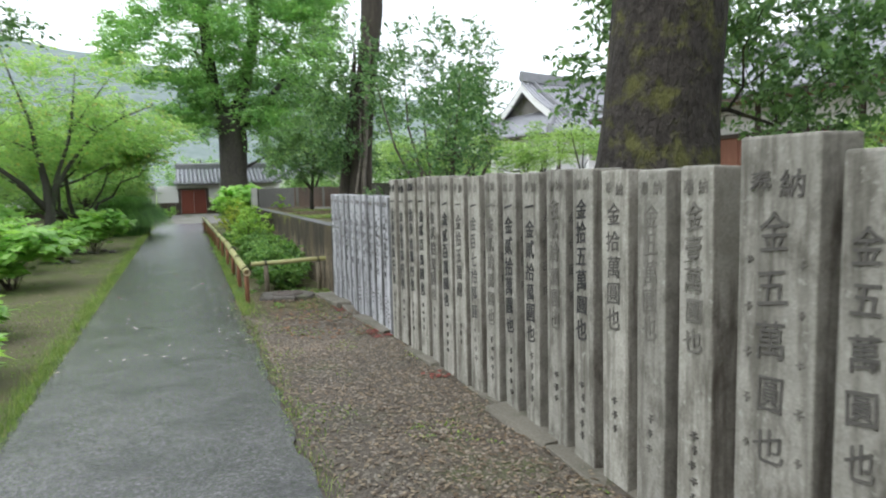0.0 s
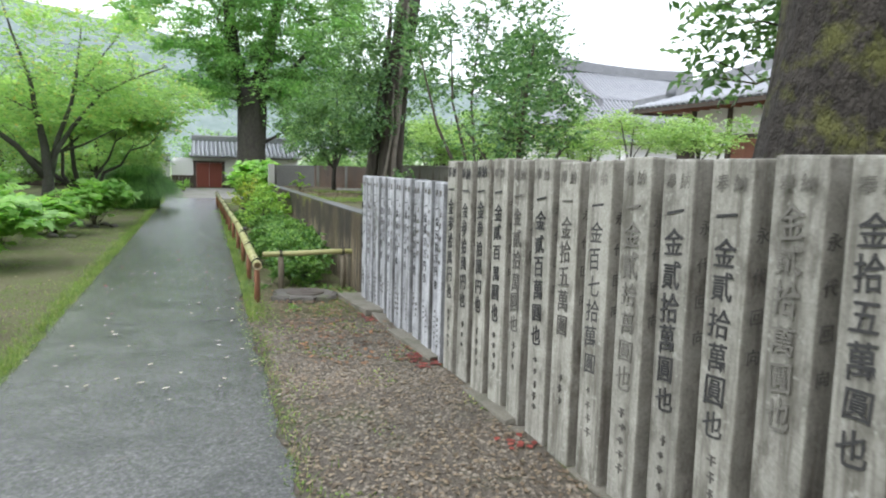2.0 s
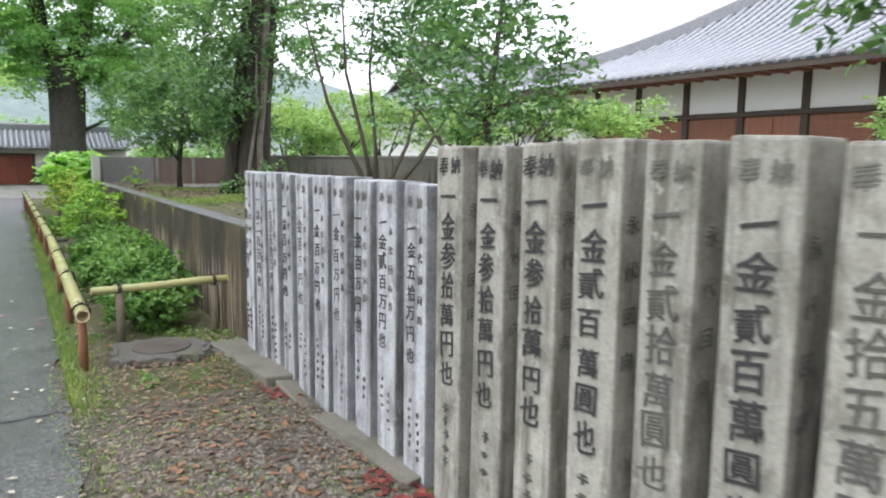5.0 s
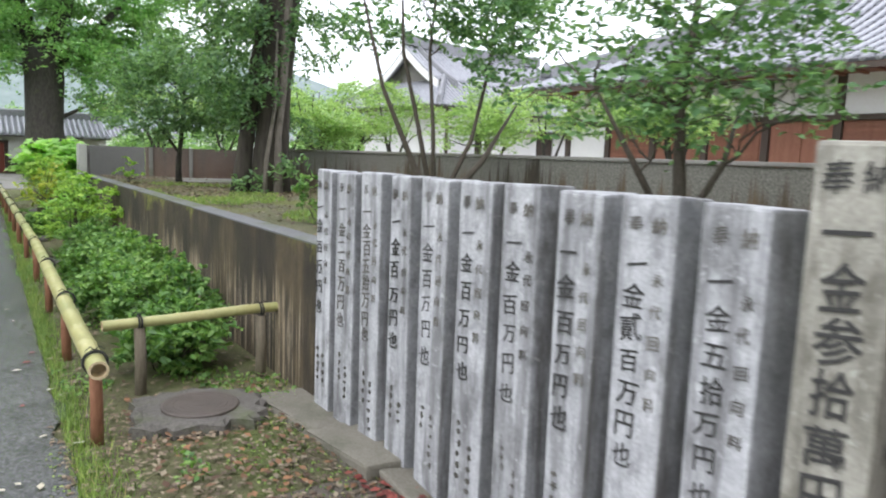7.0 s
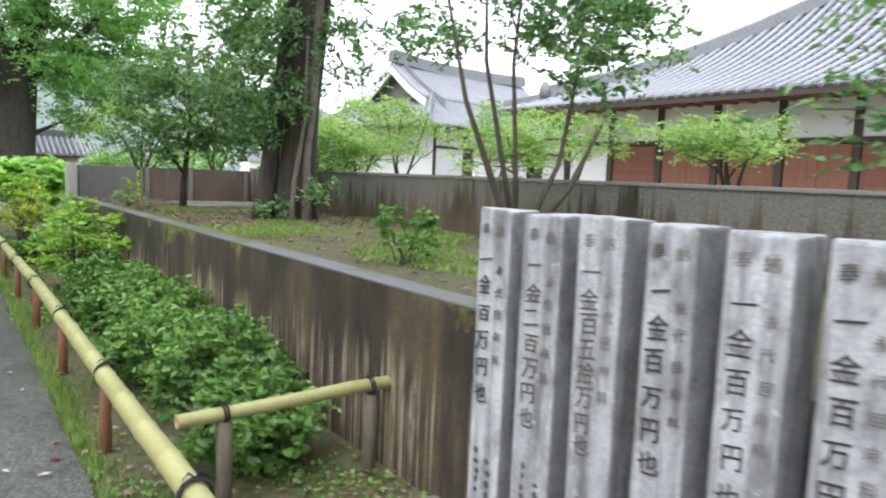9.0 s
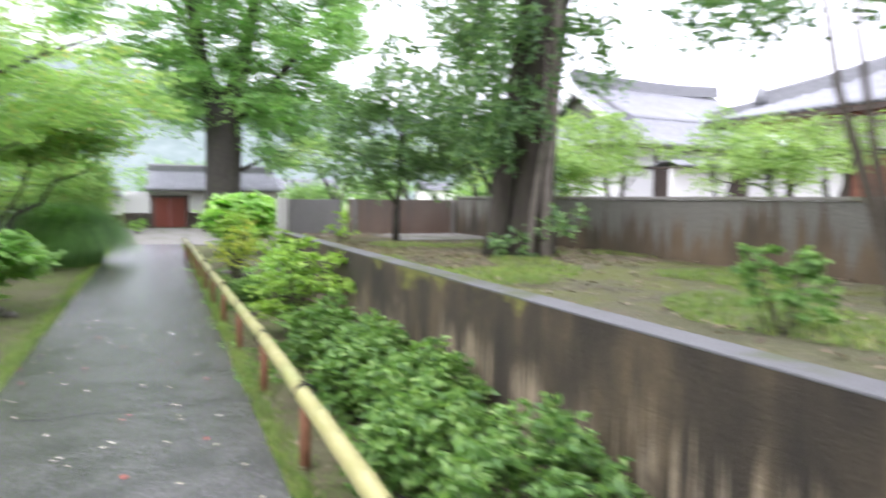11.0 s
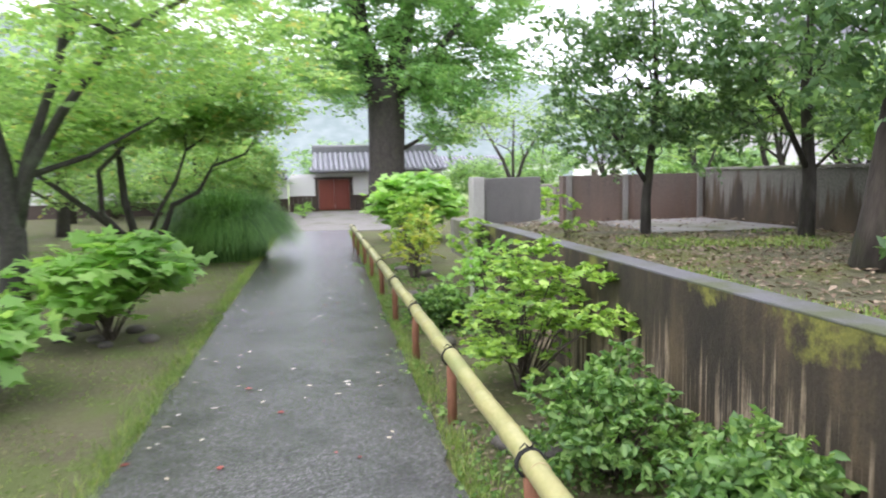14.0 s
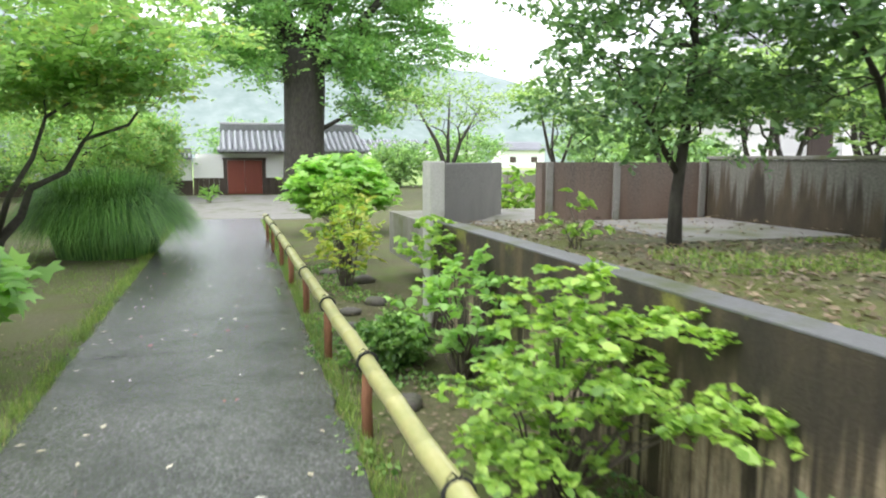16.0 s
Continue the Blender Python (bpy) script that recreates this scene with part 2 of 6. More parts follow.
M_BARK_CHERRY = surface("cherry_bark", [(0.035, 0.032, 0.028), (0.075, 0.07, 0.06)], [(0.022, 0.02, 0.018), (0.10, 0.095, 0.08)], 5, 30, 0.85, 0.8, 26, 0.02, spots=(3.0, 0.55, 0.7, (0.12, 0.14, 0.10), 0.5))
M_TWIG = surface("twig", [(0.06, 0.05, 0.038), (0.11, 0.09, 0.07)], [(0.05, 0.042, 0.03), (0.13, 0.11, 0.085)], 6, 40, 0.9, 0.4)
M_PLASTER = surface("white_plaster", [(0.786, 0.786, 0.76), (0.832, 0.832, 0.832)], [(0.743, 0.743, 0.705), (0.832, 0.832, 0.832)], 0.9, 14, 0.9, 0.1, spots=(0.7, 0.58, 0.8, (0.601, 0.59, 0.518), 0.5))
M_WOOD_DARK = surface("dark_timber", [(0.045, 0.033, 0.026), (0.085, 0.062, 0.048)], [(0.03, 0.024, 0.02), (0.11, 0.08, 0.06)], 2, 30, 0.75, 0.3, stretch=(6, 6, 0.6))
M_WOOD_RED = surface("red_brown_timber", [(0.2, 0.075, 0.045), (0.3, 0.13, 0.08)], [(0.15, 0.055, 0.035), (0.33, 0.16, 0.10)], 1.5, 24, 0.7, 0.3, stretch=(6, 6, 0.5), vary=0.12)
M_DOOR_RED = surface("red_lacquered_door", [(0.19, 0.04, 0.022), (0.25, 0.06, 0.035)], [(0.15, 0.03, 0.018), (0.27, 0.075, 0.045)], 1.2, 18, 0.6, 0.2, stretch=(8, 8, 0.6), vary=0.08)
M_TILE = surface("grey_roof_tile", [(0.29, 0.3, 0.325), (0.4, 0.41, 0.44)], [(0.23, 0.238, 0.26), (0.47, 0.48, 0.515)], 1.2, 9, 0.5, 0.15, spots=(2.4, 0.56, 0.74, (0.221, 0.228, 0.239), 0.55))
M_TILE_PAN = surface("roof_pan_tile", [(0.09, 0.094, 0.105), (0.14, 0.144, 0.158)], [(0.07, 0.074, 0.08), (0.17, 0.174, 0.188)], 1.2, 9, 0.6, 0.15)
# Lighter pan tile: reflected overcast sky is painted into the colour.
M_TILE_SKY_SHEEN = surface("sky_sheen_roof_pan_tile", [(0.3, 0.307, 0.335), (0.4, 0.407, 0.44)], [(0.25, 0.257, 0.275), (0.45, 0.457, 0.49)], 1.2, 9, 0.35, 0.15)
M_TILE_DARK = surface("dark_ridge_tile", [(0.18, 0.185, 0.195), (0.27, 0.275, 0.29)], [(0.13, 0.135, 0.14), (0.32, 0.325, 0.34)], 1.5, 12, 0.5, 0.15)
# Wooded hill; the distance haze is mixed into its pale blue-green.
M_HILL = surface("haze_tinted_hill", [(0.165, 0.212, 0.205), (0.225, 0.275, 0.262)], [(0.11, 0.162, 0.145), (0.255, 0.3, 0.28)], 0.02, 0.16, 1.0, 0.0)
M_FIELD = surface("rice_field", [(0.2, 0.3, 0.07), (0.26, 0.36, 0.10)], [(0.17, 0.26, 0.06), (0.29, 0.38, 0.12)], 0.2, 3, 1.0, 0.0)

L_GINKGO = leaf_mat("ginkgo_leaf", (0.205, 0.4, 0.162), (0.292, 0.51, 0.216), (0.4, 0.62, 0.281), 0.52)
L_CHERRY = leaf_mat("cherry_leaf", (0.235, 0.395, 0.155), (0.33, 0.52, 0.222), (0.455, 0.632, 0.31), 0.58, odd=(0.594, 0.535, 0.23))
L_BROAD = leaf_mat("broad_soft_leaf", (0.23, 0.43, 0.12), (0.34, 0.58, 0.18), (0.47, 0.70, 0.26), 0.5)
L_AZALEA = leaf_mat("azalea_leaf", (0.07, 0.165, 0.046), (0.165, 0.325, 0.085), (0.3, 0.47, 0.155), 0.4)
L_CAMELLIA = leaf_mat("glossy_evergreen_leaf", (0.07, 0.15, 0.062), (0.145, 0.27, 0.118), (0.25, 0.41, 0.19), 0.42, 0.4)
L_EVERGREEN = leaf_mat("young_evergreen_leaf", (0.062, 0.15, 0.062), (0.13, 0.265, 0.11), (0.235, 0.4, 0.17), 0.35, 0.4)
L_LIGHT = leaf_mat("pale_green_leaf", (0.153, 0.288, 0.0605), (0.292, 0.489, 0.0864), (0.459, 0.648, 0.156), 0.4)
L_MAPLE = leaf_mat("maple_leaf", (0.19, 0.33, 0.11), (0.31, 0.47, 0.17), (0.44, 0.60, 0.27), 0.45)
L_YELLOW = leaf_mat("yellow_green_leaf", (0.213, 0.331, 0.048), (0.362, 0.459, 0.072), (0.533, 0.535, 0.12), 0.4)
L_GRASS = leaf_mat("grass_blade", (0.0972, 0.177, 0.0375), (0.194, 0.308, 0.0656), (0.324, 0.437, 0.112), 0.3, 0.6, odd=(0.454, 0.388, 0.206))
L_REED = leaf_mat("reed_blade", (0.05, 0.14, 0.038), (0.125, 0.29, 0.075), (0.25, 0.47, 0.14), 0.3, 0.5)
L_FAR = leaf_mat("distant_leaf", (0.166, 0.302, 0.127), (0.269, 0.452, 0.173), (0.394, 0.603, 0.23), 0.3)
M_PEBBLE = leaf_mat("pebble", (0.065, 0.053, 0.041), (0.14, 0.116, 0.093), (0.27, 0.236, 0.196), 0.0, 0.65)
L_LITTER = leaf_mat("fallen_leaf", (0.085, 0.06, 0.04), (0.17, 0.125, 0.085), (0.32, 0.255, 0.185), 0.1, 0.7)
L_LITTER_RUST = leaf_mat("rusty_fallen_leaf", (0.10, 0.05, 0.03), (0.19, 0.10, 0.055), (0.33, 0.16, 0.08), 0.1, 0.7)
L_PALE_LITTER = leaf_mat("pale_fallen_leaf", (0.3, 0.27, 0.19), (0.42, 0.38, 0.29), (0.5, 0.48, 0.42), 0.1, 0.6)
L_RED_LITTER = leaf_mat("red_fallen_leaf", (0.13, 0.025, 0.02), (0.24, 0.045, 0.035), (0.36, 0.09, 0.07), 0.1, 0.6)


# ---- builders ----
def mesh_of(bm, name):
    me = bpy.data.meshes.new(name)
    bm.to_mesh(me)
    bm.free()
    return me


def part(name, bm, material, parent, label="", smooth=False):
    """Links a bmesh (or a mesh) as one mesh object under a thing or a part."""
    me = bm if isinstance(bm, bpy.types.Mesh) else mesh_of(bm, name)
    if material is not None and not me.materials:
        me.materials.append(material)
    if smooth:
        me.polygons.foreach_set("use_smooth", [True] * len(me.polygons))
    ob = new(name, me)
    if parent is not None:
        ob.parent = parent
    return tagged(ob, label)


def thing(name, at, label, category, group="", turn=0.0):
    e = new(name)
    e.matrix_basis = pose(*at, 0, 0, turn)
    return tagged(e, label, category, group)


def box(bm, x0, x1, y0, y1, z0, z1, bevel=0.0, jitter=0.0, rng=None):
    v = [bm.verts.new((x, y, z)) for x in (x0, x1) for y in (y0, y1) for z in (z0, z1)]
    if jitter:
        for q in v:
            q.co += Vector((rng.uniform(-jitter, jitter), rng.uniform(-jitter, jitter), rng.uniform(-jitter, jitter)))
    fs = [bm.faces.new([v[i] for i in q]) for q in ((0, 1, 3, 2), (4, 6, 7, 5), (0, 4, 5, 1), (2, 3, 7, 6), (0, 2, 6, 4), (1, 5, 7, 3))]
    if bevel:
        es = {e for f in fs for e in f.edges}
        bmesh.ops.bevel(bm, geom=list(es), offset=bevel, segments=2, affect="EDGES", profile=0.6)
    return bm


def boxes(*args, bevel=0.0):
    bm = bmesh.new()
    for a in args:
        box(bm, *a, bevel=bevel)
    return bm


def tube(bm, pts, radii, sides=8, wob=0.0, rng=None, cap=True):
    """A tapered tube along points; wob makes the skin uneven."""
    rings = []
    n = len(pts)
    side = None
    for i, p in enumerate(pts):
        p = Vector(p)
        d = (Vector(pts[min(i + 1, n - 1)]) - Vector(pts[max(i - 1, 0)])).normalized()
        if side is None:
            side = d.orthogonal().normalized()
        else:
            side = (side - d * side.dot(d)).normalized()
        up = d.cross(side)
        ring = []
        for k in range(sides):
            a = 2 * math.pi * k / sides
            r = radii[i]
            if wob:
                r *= 1 + wob * noise.noise(Vector((math.cos(a) * 1.6, math.sin(a) * 1.6, p.z * 1.1 + p.x)))
            ring.append(bm.verts.new(p + (side * math.cos(a) + up * math.sin(a)) * r))
        rings.append(ring)
    for a, b in zip(rings, rings[1:]):
        for k in range(sides):
            bm.faces.new((a[k], a[(k + 1) % sides], b[(k + 1) % sides], b[k]))
    if cap and sides > 2:
        bm.faces.new(rings[0][::-1])
        bm.faces.new(rings[-1])
    return bm


def curve_pts(a, b, n=6, sag=0.0, wiggle=0.0, rng=None):
    a, b = Vector(a), Vector(b)
    out = []
    for i in range(n):
        t = i / (n - 1)
        p = a.lerp(b, t)
        p.z += sag * math.sin(math.pi * t)
        if wiggle and 0 < i < n - 1:
            p += Vector((rng.uniform(-1, 1), rng.uniform(-1, 1), rng.uniform(-1, 1))) * wiggle
        out.append(p)
    return out


def leaf_mesh(name, centres, size, rs, flat=0.5, narrow=0.5, out_dirs=None, fold=0.12, droop=0.0, rounded=False):
    """Many folded four-cornered leaves, each its own island. flat: how level they lie. narrow: width to length."""
    c = np.asarray(centres, float)
    n = len(c)
    nrm = rs.normal(size=(n, 3)) * (1 - flat)
    nrm[:, 2] += flat + 0.15
    nrm /= np.linalg.norm(nrm, axis=1)[:, None]
    d = rs.normal(size=(n, 3))
    if out_dirs is not None:
        d = d * 0.6 + np.asarray(out_dirs)
    d[:, 2] -= droop
    d -= nrm * (d * nrm).sum(1)[:, None]
    d /= np.linalg.norm(d, axis=1)[:, None] + 1e-9
    s = np.cross(nrm, d)
    L = (size * rs.uniform(0.65, 1.3, n))[:, None]
    W = L * narrow * 0.5
    if rounded:
        v = np.empty((n, 6, 3))
        v[:, 0], v[:, 3] = c - d * L * 0.5, c + d * L * 0.5 - nrm * L * 0.08
        for i, q in ((1, 1), (5, -1)):
            v[:, i] = c - d * L * 0.22 + s * W * 0.85 * q + nrm * L * fold * 0.8
        for i, q in ((2, 1), (4, -1)):
            v[:, i] = c + d * L * 0.18 + s * W * 0.8 * q + nrm * L * fold * 0.6
        tri = np.array([[0, 3, 1, 1, 3, 2, 0, 5, 3, 5, 4, 3]])
        me = bpy.data.meshes.new(name)
        me.vertices.add(n * 6)
        me.vertices.foreach_set("co", v.reshape(-1))
        me.loops.add(n * 12)
        me.loops.foreach_set("vertex_index", (np.arange(n)[:, None] * 6 + tri).reshape(-1).astype(np.int32))
        me.polygons.add(n * 4)
        me.polygons.foreach_set("loop_start", (np.arange(n * 4) * 3).astype(np.int32))
        me.update(calc_edges=True)
        return me
    v = np.empty((n, 4, 3))
    v[:, 0] = c - d * L * 0.5
    v[:, 1] = c - d * L * 0.05 + s * W + nrm * L * fold
    v[:, 2] = c + d * L * 0.5
    v[:, 3] = c - d * L * 0.05 - s * W + nrm * L * fold
    me = bpy.data.meshes.new(name)
    me.vertices.add(n * 4)
    me.vertices.foreach_set("co", v.reshape(-1))
    me.loops.add(n * 6)
    base = np.arange(n)[:, None] * 4
    me.loops.foreach_set("vertex_index", (base + np.array([[0, 2, 1, 0, 3, 2]])).reshape(-1).astype(np.int32))
    me.polygons.add(n * 2)
    me.polygons.foreach_set("loop_start", (np.arange(n * 2) * 3).astype(np.int32))
    me.update(calc_edges=True)
    return me


def lobed_leaf_mesh(name, centres, size, rs, flat=0.5, narrow=0.9, out_dirs=None, droop=0.0):
    """Broad five-lobed leaves, each its own island, hanging a little from the stalk end."""
    c = np.asarray(centres, float)
    n = len(c)
    nrm = rs.normal(size=(n, 3)) * (1 - flat)
    nrm[:, 2] += flat + 0.2
    nrm /= np.linalg.norm(nrm, axis=1)[:, None]
    d = rs.normal(size=(n, 3)) * 0.6 + (0 if out_dirs is None else np.asarray(out_dirs))
    d[:, 2] -= droop
    d -= nrm * (d * nrm).sum(1)[:, None]
    d /= np.linalg.norm(d, axis=1)[:, None] + 1e-9
    s = np.cross(nrm, d)
    ln = (size * rs.uniform(0.6, 1.25, n))[:, None]
    rim = ((-150, 0.42), (-118, 0.5), (-88, 0.34), (-58, 0.62), (-30, 0.4), (0, 0.78), (30, 0.4), (58, 0.62), (88, 0.34), (118, 0.5), (150, 0.42))
    v = np.empty((n, 12, 3))
    v[:, 0] = c
    for i, (a, r) in enumerate(rim):
        x, y = r * math.cos(radians(a)), r * math.sin(radians(a)) * narrow
        v[:, i + 1] = c + ln * (d * x + s * y) - nrm * ln * (0.1 * r + 0.12 * max(0, x))
    tri = np.array([[0, i, i + 1] for i in range(1, 11)]).reshape(1, -1)
    me = bpy.data.meshes.new(name)
    me.vertices.add(n * 12)
    me.vertices.foreach_set("co", v.reshape(-1))
    me.loops.add(n * 30)
    me.loops.foreach_set("vertex_index", (np.arange(n)[:, None] * 12 + tri).reshape(-1).astype(np.int32))
    me.polygons.add(n * 10)
    me.polygons.foreach_set("loop_start", (np.arange(n * 10) * 3).astype(np.int32))
    me.update(calc_edges=True)
    return me


def clump_points(rs, centres, per, spread, squash=0.55):
    c = np.repeat(np.asarray(centres, float), per, axis=0)
    o = rs.normal(size=c.shape) * spread
    o[:, 2] *= squash
    return c + o, o


def twig_points(rs, centres, hub, per, length, droop=0.0, level=0.5):
    """Leaves set along short outward twigs round each centre: their places, and the ways they point."""
    c = np.asarray(centres, float)
    k = max(1, per // 8)
    c = np.repeat(c, k, axis=0)
    out = c - np.asarray(hub, float)
    out /= np.linalg.norm(out, axis=1)[:, None] + 1e-6
    d = out * 0.75 + rs.normal(size=c.shape) * 0.55
    d[:, 2] = d[:, 2] * level - droop
    d /= np.linalg.norm(d, axis=1)[:, None] + 1e-6
    ln = length * rs.uniform(0.55, 1.25, len(c))[:, None]
    start = c + rs.normal(size=c.shape) * length * np.array([0.28, 0.28, 0.16]) - d * ln * 0.4
    up = np.array([0.0, 0.0, 1.0])
    side = np.cross(d, up)
    side /= np.linalg.norm(side, axis=1)[:, None] + 1e-6
    pts, ways = [], []
    for j in range(8):
        t = (j + 0.6) / 8 + rs.uniform(-0.05, 0.05, len(c))[:, None]
        q = 1 if j % 2 else -1
        p = start + d * ln * t + side * q * length * 0.06
        p[:, 2] -= (ln[:, 0] * t[:, 0] ** 2) * 0.16
        pts.append(p)
        ways.append(d * 1.0 + side * q * 0.9)
    return np.concatenate(pts), np.concatenate(ways)


def crown_centres(rs, lobes, count, shell=0.35):
    """Clump centres in a union of ellipsoids (x, y, z, rx, ry, rz), thinner inside, with an uneven rim."""
    vol = np.array([(l[3] * l[4] * l[5]) ** 0.6 for l in lobes])
    out = []
    for l, k in zip(lobes, rs.multinomial(count, vol / vol.sum())):
        d = rs.normal(size=(k, 3))
        d /= np.linalg.norm(d, axis=1)[:, None]
        r = rs.uniform(shell ** 3, 1, k) ** (1 / 3) * rs.uniform(0.82, 1.1, k)
        out.append(np.array(l[:3]) + d * r[:, None] * np.array(l[3:]))
    return np.concatenate(out)


def woody(rng, trunks, tips, twig_r=0.012, limb_r=0.06, sides=7, n_limbs=12):
    """Trunks as (points, radii), limbs from them to some of the tips, then twigs from the limbs to the rest."""
    bm = bmesh.new()
    nodes = []
    for pts, radii in trunks:
        tube(bm, pts, radii, 14 if radii[0] > 0.25 else 9, 0.16, rng)
        m = max(1, len(pts) // 3)
        nodes += [(Vector(p), r) for p, r in list(zip(pts, radii))[m:]]
    tips = [Vector(t) for t in tips]
    rng.shuffle(tips)
    for i, t in enumerate(tips):
        big = i < n_limbs
        best, br = min(nodes, key=lambda q: (q[0] - t).length + max(0, q[0].z - t.z + 0.1) * 1.5)
        r0 = min(br * 0.6, limb_r if big else limb_r * 0.4)
        pts = curve_pts(best, t, 5, 0.06 * (t - best).length, 0.085 * (t - best).length, rng)
        radii = [r0 + (twig_r - r0) * k / 4 for k in range(5)]
        tube(bm, pts, radii, sides if big else 4, cap=False)
        nodes += list(zip(pts[1:4], radii[1:4]))
    return bm


def tree(name, at, label, trunks, lobes, leaf, bark, clumps, per, spread, size, seed, n_limbs=12, limb_r=0.06, tips_share=0.5, squash=0.5, flat=0.5, narrow=0.55, category="tree", group="", shell=0.35, twig_r=0.01, droop=0.0, rounded=False):
    rng, rs = random.Random(seed), np.random.RandomState(seed)
    t = thing(name, at, label, category, group)
    cc = crown_centres(rs, lobes, clumps, shell)
    part("trunk", woody(rng, trunks, cc[: int(len(cc) * tips_share)].tolist(), twig_r, limb_r, n_limbs=n_limbs), bark, t, smooth=True)
    hub = cc.mean(0) - np.array([0, 0, 0.35 * (cc[:, 2].max() - cc[:, 2].min())])
    pts, ways = twig_points(rs, cc, hub, per, spread * 2.5, droop * 0.5, squash + 0.15)
    part("crown", leaf_mesh("crown", pts, size, rs, flat, narrow, ways, droop=droop, rounded=rounded), leaf, t)
    return t


def shrub(name, at, label, lobes, leaf, clumps, per, spread, size, seed, stems=7, category="shrub", group="", squash=0.6, flat=0.45, narrow=0.55, shell=0.5, stem_r=0.012, droop=0.0, tips_share=0.22, lobed=False):
    rng, rs = random.Random(seed), np.random.RandomState(seed)
    t = thing(name, at, label, category, group)
    cc = crown_centres(rs, lobes, clumps, shell)
    cc[:, 2] = np.maximum(cc[:, 2], 0.04)
    bm = bmesh.new()
    tips = [Vector(c) for c in cc]
    rng.shuffle(tips)
    for k, p in enumerate(tips[: max(stems, int(len(tips) * tips_share))]):
        a = Vector((rng.uniform(-0.06, 0.06), rng.uniform(-0.06, 0.06), -0.03))
        tube(bm, curve_pts(a, p, 5, 0.1 * p.length, 0.03, rng), [stem_r, stem_r * 0.85, stem_r * 0.7, stem_r * 0.5, stem_r * 0.3], 4, cap=False)
    tagged(part("stem_clump", bm, M_TWIG, t, smooth=True), kind="stuff")
    if lobed:
        pts, ways = clump_points(rs, cc, per, spread, squash)
        ways = ways / (spread + 1e-9) * 0.6
    else:
        pts, ways = twig_points(rs, cc, (0, 0, 0.1), per, spread * 2.5, droop * 0.5, squash + 0.1)
    pts[:, 2] = np.maximum(pts[:, 2], 0.01)
    shape = lobed_leaf_mesh if lobed else leaf_mesh
    keys = {} if lobed else {"rounded": True}
    part("foliage", shape("foliage", pts, size, rs, flat, narrow, ways, droop=droop, **keys), leaf, t)
    return t


def blades(name, roots, height, rs, lean=0.35, width=0.012, segs=3, out=0.0):
    """Grass blades as bent tapering strips."""
    c = np.asarray(roots, float)
    n = len(c)
    a = rs.uniform(0, 2 * np.pi, n)
    if out:
        a = np.arctan2(c[:, 1], c[:, 0]) + rs.normal(0, 1 - out + 0.3, n)
    d = np.stack([np.cos(a), np.sin(a), np.zeros(n)], 1)
    s = np.stack([-np.sin(a), np.cos(a), np.zeros(n)], 1)
    h = np.broadcast_to(height, n) * rs.uniform(0.5, 1.2, n)
    b = rs.uniform(0.2, 1.3, n) * lean
    v = np.empty((n, segs * 2 + 1, 3))
    for k in range(segs + 1):
        t = k / segs
        p = c + d * (h * b * t * t)[:, None]
        p[:, 2] += h * (t - 0.45 * np.minimum(b, 1.2) * t * t)
        w = width * (1 - t) * 0.5
        if k < segs:
            v[:, 2 * k], v[:, 2 * k + 1] = p + s * w, p - s * w
        else:
            v[:, 2 * k] = p
    tri = []
    for k in range(segs - 1):
        tri += [2 * k, 2 * k + 1, 2 * k + 3, 2 * k, 2 * k + 3, 2 * k + 2]
    tri += [2 * segs - 2, 2 * segs - 1, 2 * segs]
    m = len(tri)
    me = bpy.data.meshes.new(name)
    me.vertices.add(v.shape[0] * v.shape[1])
    me.vertices.foreach_set("co", v.reshape(-1))
    me.loops.add(n * m)
    me.loops.foreach_set("vertex_index", (np.arange(n)[:, None] * v.shape[1] + np.array([tri])).reshape(-1).astype(np.int32))
    me.polygons.add(n * m // 3)
    me.polygons.foreach_set("loop_start", (np.arange(n * m // 3) * 3).astype(np.int32))
    me.update(calc_edges=True)
    return me


# ---- the large structure ----
def left_edge(y):
    return -1.10 + 0.006 * y


def right_edge(y):
    return 0.54 + 0.015 * y


def strip(y0, y1, n, xl, xr, z, z_low, wob=0.02, seed=1):
    """A slab with slightly uneven edges that follows the path."""
    bm = bmesh.new()
    rows = []
    for i in range(n + 1):
        y = y0 + (y1 - y0) * i / n
        a = xl(y) + wob * noise.noise(Vector((y * 2.3, seed, 0))) * 2
        b = xr(y) + wob * noise.noise(Vector((y * 2.7, seed + 9, 0))) * 2
        rows.append([bm.verts.new((a, y, z_low)), bm.verts.new((a + 0.015, y, z)), bm.verts.new((b - 0.015, y, z)), bm.verts.new((b, y, z_low))])
    for p, q in zip(rows, rows[1:]):
        for k in range(3):
            bm.faces.new((p[k], p[k + 1], q[k + 1], q[k]))
    bm.faces.new(rows[0][::-1])
    bm.faces.new(rows[-1])
    return bm


def setting(name, bm, material, label, category):
    ob = part(name, bm, material, None)
    return tagged(ob, label, category, kind="structure")


bm = bmesh.new()
box(bm, -900, 900, -300, 1500, -0.6, 0.0)
setting("ground", bm, M_EARTH, "mossy brown earth with thin grass beside the path", "ground")
setting("path", strip(-6, 31.5, 260, left_edge, right_edge, 0.022, -0.05, 0.04), M_ASPHALT, "wet grey asphalt footpath with worn uneven edges", "path")
setting("forecourt", strip(31.2, 43.2, 30, lambda y: -1.3 - 0.1 * (y - 31), lambda y: 2.2 + 0.1 * (y - 31), 0.016, -0.05, 0.03, 4), M_CAP, "pale wet concrete forecourt before the gate", "pavement")
